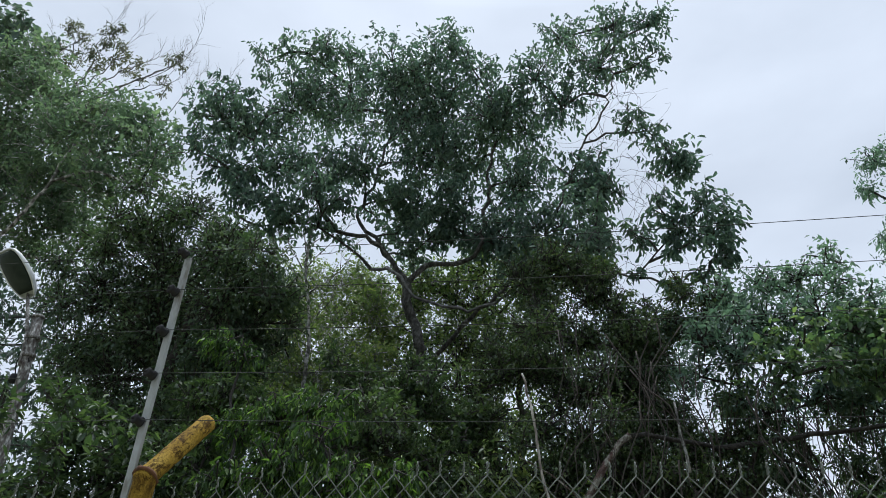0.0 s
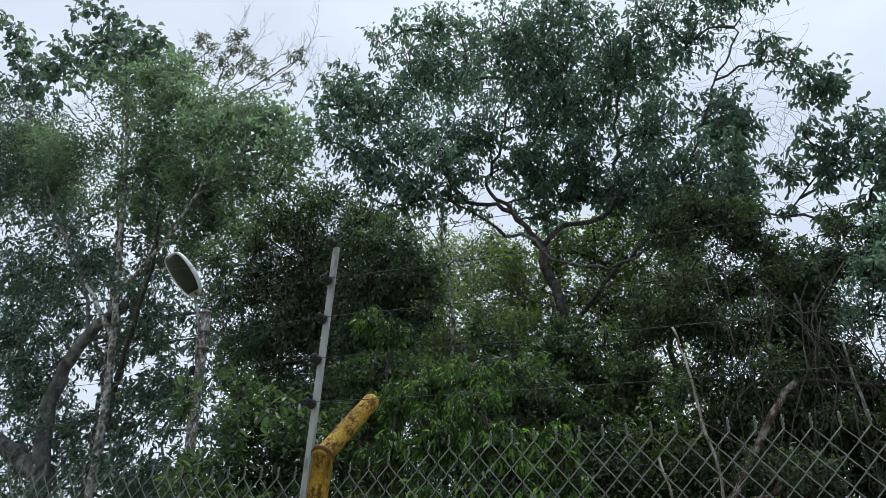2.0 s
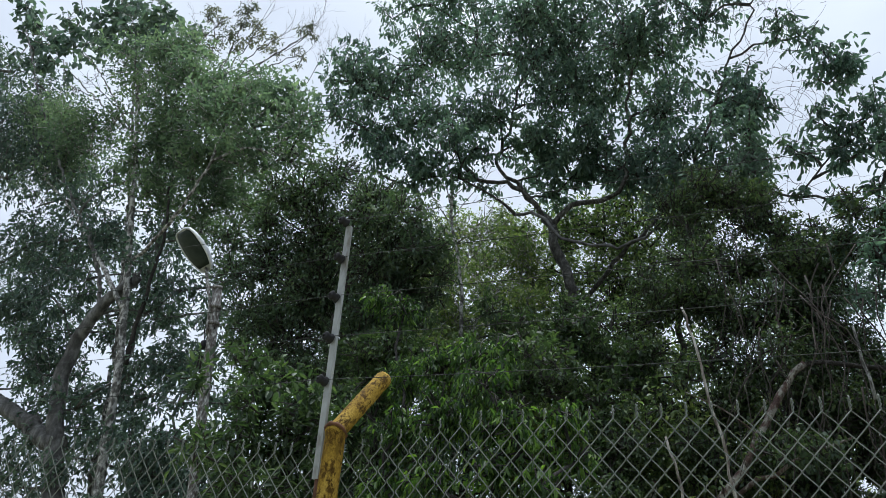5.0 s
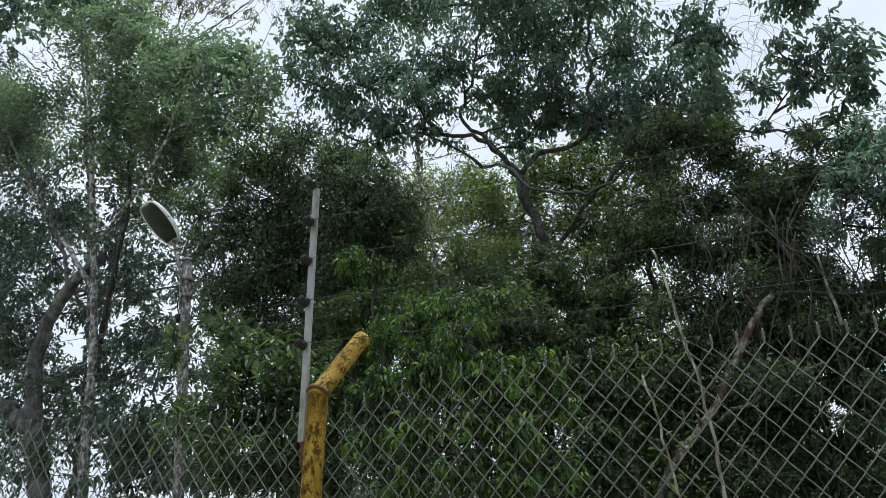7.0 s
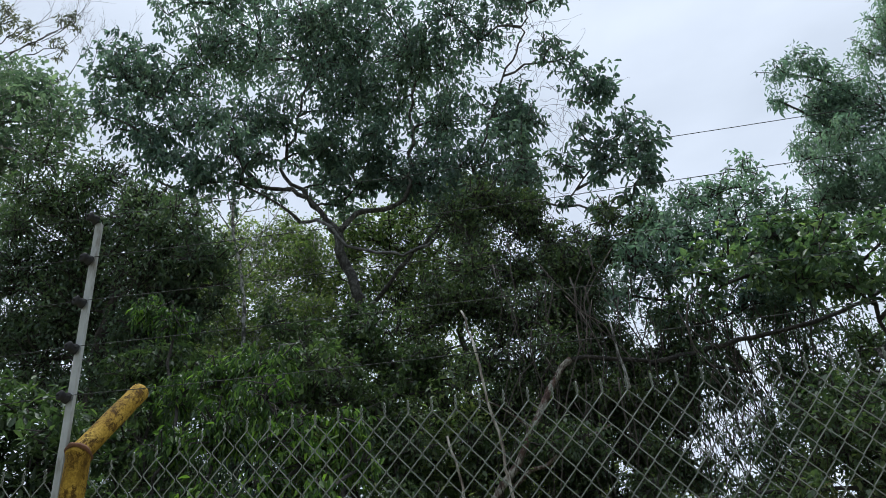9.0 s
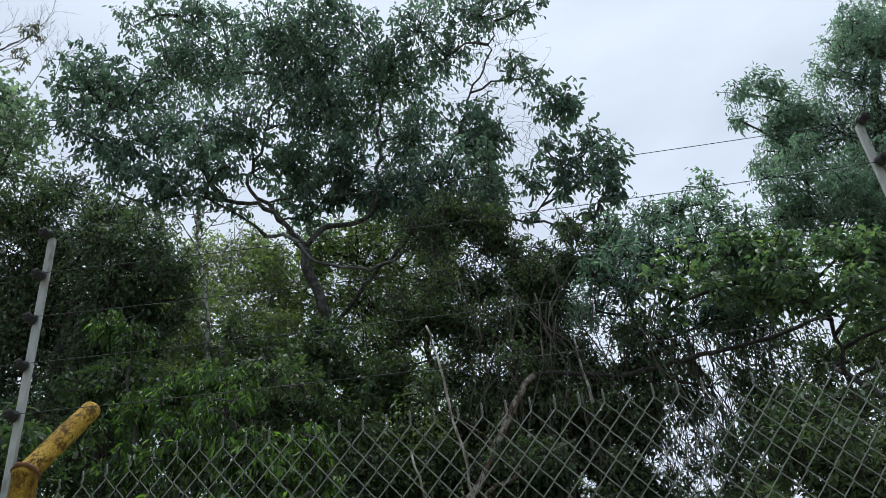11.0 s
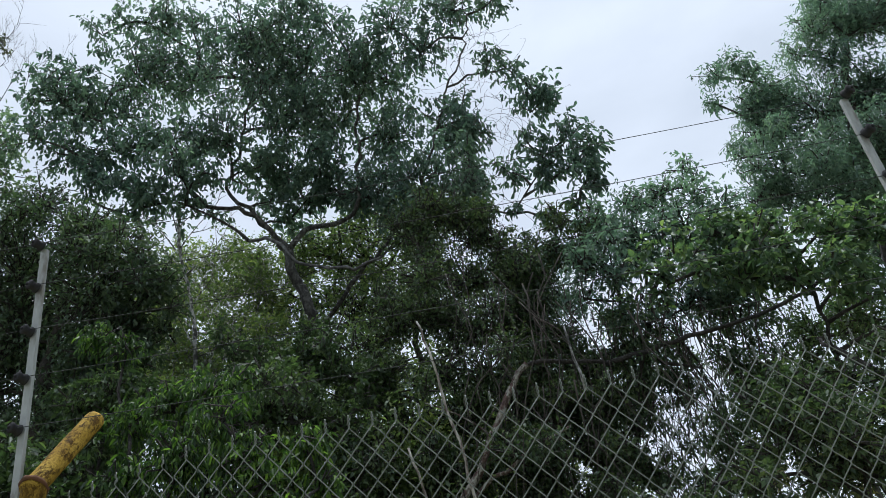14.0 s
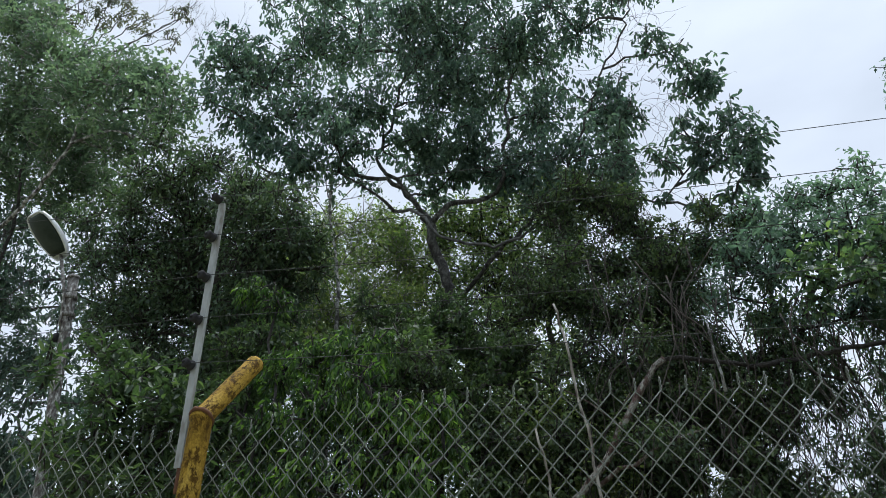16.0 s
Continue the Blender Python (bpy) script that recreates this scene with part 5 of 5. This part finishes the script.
UNDER = [
    (-3.54, 6.60, 4.14, 0.26), (-3.13, 6.80, 4.25, 0.26), (-3.26, 6.60, 3.75, 0.25), (-2.62, 6.80, 3.85, 0.28),
    (-1.99, 7.00, 3.82, 0.28), (-1.63, 7.20, 4.01, 0.28), (-1.26, 7.20, 3.68, 0.27), (-1.03, 7.20, 3.22, 0.26),
    (-1.09, 7.00, 2.73, 0.27), (-0.98, 7.00, 2.39, 0.26), (-3.77, 6.60, 3.70, 0.23), (-3.23, 6.60, 3.08, 0.29),
    (-2.87, 6.60, 2.54, 0.30)]
UNDER_DEEP = [
    (-2.21, 7.66, 4.78, 0.22), (-1.90, 7.65, 4.55, 0.21), (-1.60, 7.65, 4.70, 0.22), (-1.30, 7.65, 4.41, 0.21),
    (-2.01, 7.65, 4.25, 0.21), (-1.66, 7.65, 4.15, 0.21), (-1.42, 7.65, 4.87, 0.21), (-1.19, 7.65, 4.09, 0.20),
    (-0.95, 7.64, 4.36, 0.20), (-2.26, 7.66, 4.41, 0.20), (-0.91, 7.64, 3.99, 0.18), (-2.39, 7.66, 4.68, 0.19)]
make_tree("undergrowth_shrub", (-1.6, 6.8, 0), "dark leafy undergrowth below the trees", "shrub",
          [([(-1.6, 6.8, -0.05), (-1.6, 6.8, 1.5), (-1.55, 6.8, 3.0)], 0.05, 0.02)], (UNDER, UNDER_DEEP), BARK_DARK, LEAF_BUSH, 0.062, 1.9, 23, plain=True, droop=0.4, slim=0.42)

THICKET_DARK = [
    (2.64, 7.81, 3.52, 0.16), (2.71, 7.91, 3.23, 0.17), (2.52, 8.01, 2.97, 0.15), (2.94, 7.85, 3.47, 0.16),
    (2.98, 7.95, 3.15, 0.17), (2.71, 7.81, 2.85, 0.15), (3.32, 7.90, 3.37, 0.15), (3.41, 8.00, 3.69, 0.14),
    (3.57, 7.85, 3.64, 0.12), (3.69, 7.95, 3.48, 0.14), (2.76, 7.81, 3.74, 0.11), (3.07, 7.90, 3.73, 0.11),
    (2.56, 8.01, 2.65, 0.16)]
make_tree("undergrowth_shrub", (2.71, 7.9, 0), "dense dark green thicket shrub behind the netting", "shrub",
          [([(2.71, 7.9, -0.05), (2.71, 7.9, 1.2), (2.71, 7.9, 2.4)], 0.045, 0.02)], (THICKET_DARK,), BARK_DARK, LEAF_VINE, 0.06, 1.5, 27, plain=True, droop=0.5, slim=0.42)

BUSH = [
    (-3.37, 5.20, 3.40, 0.17), (-3.52, 5.20, 3.26, 0.17), (-3.22, 5.20, 3.23, 0.19), (-3.59, 5.20, 3.02, 0.19),
    (-3.28, 5.10, 2.96, 0.24), (-3.00, 5.10, 2.98, 0.18), (-3.58, 5.20, 2.70, 0.21), (-3.19, 5.10, 2.61, 0.25),
    (-3.36, 5.10, 2.33, 0.25), (-2.97, 5.10, 2.31, 0.20), (-2.92, 5.60, 3.13, 0.19), (-2.90, 5.60, 2.72, 0.20),
    (-2.81, 5.40, 2.30, 0.21)]
BUSH_SIDE = [
    (-4.05, 5.90, 2.44, 0.21), (-4.53, 6.20, 2.79, 0.19)]
make_tree("bush", (-3.1, 5.2, 0), "olive green bush with upright leaf rosettes", "shrub",
          [([(-3.1, 5.2, -0.05), (-3.1, 5.2, 1.2), (-3.05, 5.2, 2.4)], 0.04, 0.02)], (BUSH, BUSH_SIDE), BARK_DARK, LEAF_BUSH, 0.08, 1.9, 24, single=(BUSH, 200, 0.084), droop=0.05, slim=0.34, per_twig=5)

SHRUB_UP = [
    (-2.96, 5.80, 4.32, 0.17), (-2.69, 5.80, 4.19, 0.17), (-1.80, 5.30, 3.54, 0.17), (-1.54, 5.20, 3.49, 0.13),
    (-2.13, 5.40, 3.50, 0.20), (-2.52, 5.60, 3.47, 0.21), (-1.61, 5.00, 3.17, 0.20), (-1.42, 4.90, 2.90, 0.20),
    (-1.95, 5.20, 3.02, 0.24), (-1.10, 5.20, 2.97, 0.17)]
SHRUB_LOW = [
    (-2.41, 5.40, 2.99, 0.18), (-1.27, 4.90, 2.72, 0.14), (-1.47, 4.80, 2.57, 0.16), (-1.14, 4.80, 2.44, 0.16),
    (-1.95, 5.00, 2.54, 0.18), (-1.03, 5.20, 2.69, 0.13), (-2.44, 5.30, 2.55, 0.19), (-1.55, 4.80, 2.26, 0.16),
    (-1.19, 4.80, 2.14, 0.16), (-2.03, 5.00, 2.21, 0.17), (-0.95, 5.00, 2.25, 0.13)]
make_tree("shrub", (-1.5, 5.0, 0), "fresh green shrub with long hanging leaves", "shrub",
          [([(-1.5, 5.0, -0.05), (-1.5, 5.0, 1.2), (-1.5, 5.05, 2.6)], 0.026, 0.010)], (SHRUB_LOW,), BARK_DARK, LEAF_SHRUB, 0.06, 2.6, 25, droop=1.15, slim=0.36, per_twig=6, fill=False, loose=(SHRUB_UP,), r_limb=0.012, loose_cover=1.0, loose_size=0.9, single=(SHRUB_LOW + SHRUB_UP, 290, 0.06))


# ---- dead stems and lianas ----
def dead_stem(name, line, r0, r1, bark, label, seed, side_twigs=0):
    rng = random.Random(seed)
    base = Vector(line[0])
    ob = thing(name, (base.x, base.y, 0), label, "dead tree")
    pts = limb("trunk", rooted(line), r0, r1, bark, ob, rng, 0.014, 9, 0.09, 0.2)
    for i in range(side_twigs):
        a = pts[int(len(pts) * rng.uniform(0.5, 0.99))]
        d = Vector((rng.uniform(-1, 1), rng.uniform(-0.6, 0.6), rng.uniform(0.1, 0.9))).normalized() * rng.uniform(0.25, 0.8)
        limb("twig", [a, a + d * 0.5 + Vector((0, 0, 0.05)), a + d], 0.011, 0.004, bark, ob, rng, 0.01, 5, 0.12)
    return ob


dead_stem("dead_sapling", [(-0.09, 6.50, 1.88), (-0.08, 6.50, 2.20), (-0.11, 6.50, 2.79), (-0.21, 6.50, 3.44), (-0.26, 6.50, 3.75), (-0.31, 6.50, 4.01), (-0.38, 6.50, 4.29)], 0.023, 0.009, BARK_DEAD, "leaning pale dead sapling, bark gone", 31, 0)
dead_stem("dead_sapling", [(-0.36, 6.40, 1.96), (-0.41, 6.40, 2.24), (-0.46, 6.40, 2.62), (-0.51, 6.40, 2.94), (-0.57, 6.40, 3.15)], 0.019, 0.010, BARK_DEAD, "short pale dead stem with a broken top", 32, 0)
snag = dead_stem("snag", [(-3.40, 8.90, 4.47), (-3.41, 8.90, 5.57), (-3.56, 8.90, 6.55), (-3.69, 8.90, 7.13), (-3.70, 8.90, 7.77)], 0.05, 0.018, BARK_PALE, "thin bare dead tree with spiky twigs", 33, 8)
twiggy(snag, [
    ((-3.67, 8.97, 6.92), (-0.6, 0, 1), 0.80, 0.014),
    ((-3.70, 8.97, 7.10), (0.7, 0, 1), 0.70, 0.013),
    ((-3.76, 8.97, 7.39), (-0.3, 0, 1), 0.65, 0.012),
    ((-3.78, 8.97, 7.48), (0.4, 0, 1), 0.60, 0.012),
    ((-3.63, 8.97, 6.65), (0.9, 0, 0.7), 0.70, 0.012),
    ((-3.61, 8.97, 6.47), (-1, 0, 0.6), 0.60, 0.011),
    ((-3.56, 8.97, 6.13), (0.8, 0, 0.8), 0.70, 0.012)], BARK_PALE, 48, 2, 3)
leaner = dead_stem("leaning_tree", [(-0.72, 7.00, 1.94), (-0.63, 7.00, 2.24), (-0.49, 7.00, 2.49), (-0.27, 7.00, 2.74), (-0.04, 7.00, 2.99), (0.10, 7.00, 3.29), (0.23, 7.00, 3.49), (0.37, 7.00, 3.73), (0.54, 7.00, 3.90)], 0.052, 0.030, BARK_RED, "leaning lichen-mottled brown tree with a long level limb", 34, 2)
rng_l = random.Random(35)
for line, r0, r1, bark in (([(0.52, 7.00, 3.89), (0.68, 7.05, 3.92), (0.84, 7.10, 3.89), (1.11, 7.20, 3.90), (1.34, 7.30, 3.87)], 0.022, 0.019, BARK_DARK), ([(1.30, 7.30, 3.88), (1.74, 7.30, 3.94), (2.26, 7.30, 4.04), (2.68, 7.20, 4.05), (3.07, 7.20, 4.15), (3.52, 7.10, 4.29)], 0.026, 0.018, BARK_DARK), ([(1.70, 7.40, 3.97), (1.58, 7.40, 3.69), (1.53, 7.40, 3.50), (1.34, 7.40, 3.47)], 0.028, 0.02, BARK_DARK), ([(-0.12, 7.00, 2.80), (0.06, 6.95, 2.92), (0.20, 6.90, 2.95), (0.36, 6.90, 3.08), (0.52, 6.90, 3.13), (0.80, 6.90, 3.24)], 0.022, 0.010, BARK_RED),
                           ([(1.72, 7.40, 3.94), (1.84, 7.40, 3.83), (2.02, 7.40, 3.77), (2.20, 7.40, 3.71)], 0.02, 0.012, BARK_DARK), ([(-0.68, 7.00, 2.00), (-0.75, 7.10, 2.36), (-0.86, 7.20, 2.65), (-0.77, 7.20, 2.97)], 0.034, 0.03, BARK_RED)):
    limb("limb", line, r0, r1, bark, leaner, rng_l, 0.018, 8, 0.12, 0.13)
limb("limb", [(1.00, 6.90, 3.54), (0.96, 6.90, 3.86), (0.94, 6.90, 4.17)], 0.016, 0.010, BARK_PALE, leaner, rng_l, 0.012, 7, 0.12, 0.13)


# ---- woods in the second and third rows ----
def far_tree(x, y, top, wide, seed, leaf, label, cover=0.85, size=0.065, low=0.8, dense=1.0):
    rng = random.Random(seed)
    clumps = []
    z = low
    while z < top - 0.3:
        w = wide * (0.55 + 0.45 * math.sin(math.pi * min(1.0, (z - low + 0.4) / (top - low)) ** 0.8))
        for i in range(int(5 * dense)):
            a = rng.uniform(0, 2 * math.pi)
            d = w * math.sqrt(rng.uniform(0.05, 1.0))
            clumps.append((x + d * math.cos(a), y + 0.7 * d * math.sin(a), z + rng.uniform(-0.3, 0.3), rng.uniform(0.45, 0.75)))
        z += 0.62
    clumps.append((x, y, top - 0.35, 0.5))
    make_tree("tree", (x, y, 0), label, "tree", [([(x, y, -0.05), (x + 0.1, y, top * 0.45), (x, y, top * 0.9)], 0.06 + 0.012 * top, 0.03)],
              (clumps,), BARK_DARK, leaf, size, cover, seed, twig=0.1, droop=0.4, slim=0.45, fill=False, plain=True)


WOODS = [(-7.3, 13.0, 8.6, 1.3), (-6.0, 12.6, 8.7, 1.3), (0.9, 12.4, 8.0, 1.5), (-1.9, 8.5, 4.3, 1.2), (-3.3, 9.0, 4.7, 1.2), (0.3, 9.2, 4.8, 1.2), (6.6, 10.8, 6.8, 1.5), (-0.6, 7.8, 3.6, 1.0), (-3.0, 10.8, 6.2, 1.3), (-1.2, 11.2, 6.4, 1.3)]
FAR = "leafy tree in the woods behind, crown full to the ground"
for i, (x, y, top, wide) in enumerate(WOODS):
    far_tree(x, y, top, wide, 60 + i, (LEAF_FAR, LEAF_BACK)[i % 2], FAR, 0.6 if i > 7 else 0.85, 0.09 if i > 7 else 0.07)


TANGLES = [
    (0.92, 8.00, 7.72, 0.29), (0.74, 8.10, 8.20, 0.22), (0.71, 8.00, 6.85, 0.24), (0.59, 8.30, 9.24, 0.20),
    (0.61, 8.00, 6.37, 0.20)]


# ---- lianas ----
def make_liana(x, y, z, drop, rng, seed, leafy):
    """One loose hanging stem that bends its own way."""
    ob = thing("liana", (x, y, z), "thin brown liana hanging from the branches", "liana", "hanging lianas")
    pts, clumps, dx = [], [], rng.uniform(-0.12, 0.12)
    end, px, py, pz = z - drop, x, y, z
    while pz > end:
        pts.append((px, py, pz))
        px += dx + rng.uniform(-0.09, 0.09)
        dx = dx * 0.7 + rng.uniform(-0.06, 0.06)
        py += rng.uniform(-0.05, 0.05)
        pz -= rng.uniform(0.15, 0.3)
        if rng.random() < leafy:
            clumps.append((px, py, pz, rng.uniform(0.10, 0.2)))
    pts.append((px, py, pz))
    limb("stem", pts, rng.uniform(0.003, 0.009), 0.0025, VINE, ob, rng, 0.0, 5, 0.12, 0.1)
    if clumps:
        foliage(ob, clumps, LEAF_DARK, 0.055, 1.1, seed, droop=0.5, per_twig=6, fill=False)


def hang(x, y, z, span, drop, count, seed, leafy=0.0):
    rng = random.Random(seed)
    for i in range(count):
        make_liana(x + rng.uniform(-span, span), y + rng.uniform(-0.35, 0.35), z + rng.uniform(-0.4, 0.4), drop * rng.uniform(0.5, 1.1), rng, seed * 50 + i, leafy)


hang(0.45, 7.3, 4.9, 0.7, 2.2, 9, 81)
hang(2.3, 7.7, 4.7, 0.75, 2.6, 56, 82, 0.25)
hang(3.4, 7.7, 4.6, 0.9, 2.4, 22, 83, 0.35)
hang(2.0, 7.75, 4.5, 0.6, 2.6, 26, 87)
hang(1.75, 7.8, 4.2, 0.45, 2.5, 18, 88, 0.1)
hang(1.0, 6.9, 3.9, 0.8, 2.4, 16, 84)
hang(0.6, 7.2, 4.8, 0.5, 1.6, 10, 85)
hang(0.75, 7.1, 4.6, 0.55, 2.2, 14, 86)


def make_tangle(x, y, z, r, count, seed):
    """Leafless dry creepers looping in the air beside the crown."""
    rng = random.Random(seed)
    ob = thing("dry_creeper", (x, y, z), "tangle of bare dry creepers beside the crown", "creeper")
    for i in range(count):
        p = Vector((x + rng.uniform(-r, r), y + rng.uniform(-0.4, 0.4), z + rng.uniform(-r, r)))
        d = Vector((rng.uniform(-1, 1), rng.uniform(-0.4, 0.4), rng.uniform(-1, 1))).normalized()
        pts = []
        for k in range(14):
            pts.append(p.copy())
            p += d * 0.08
            d = (d + Vector((rng.uniform(-0.6, 0.6), rng.uniform(-0.3, 0.3), rng.uniform(-0.65, 0.5)))).normalized()
        limb("stem", pts, 0.0026, 0.0014, VINE, ob, rng, 0.0, 4, 0.1, 0.0)


for i, (x, y, z, r) in enumerate(TANGLES):
    make_tangle(x, y, z, 1.2 * r, 18, 91 + i)


# ---- the fence line runs at a slight angle to the woods ----
WOODS_TURN = Matrix.Translation((0.0265, -0.0327, -0.004)) @ Matrix.Rotation(radians(0.582), 4, "Z")
FENCE_THINGS = ("fence_post", "electric_fence_post", "electric_wire", "chain_link_fence", "ground", "sun", "camera")
for ob in list(scene.objects):
    if ob.parent is None and ob.name.split(".")[0] not in FENCE_THINGS:
        ob.matrix_basis = WOODS_TURN @ ob.matrix_basis
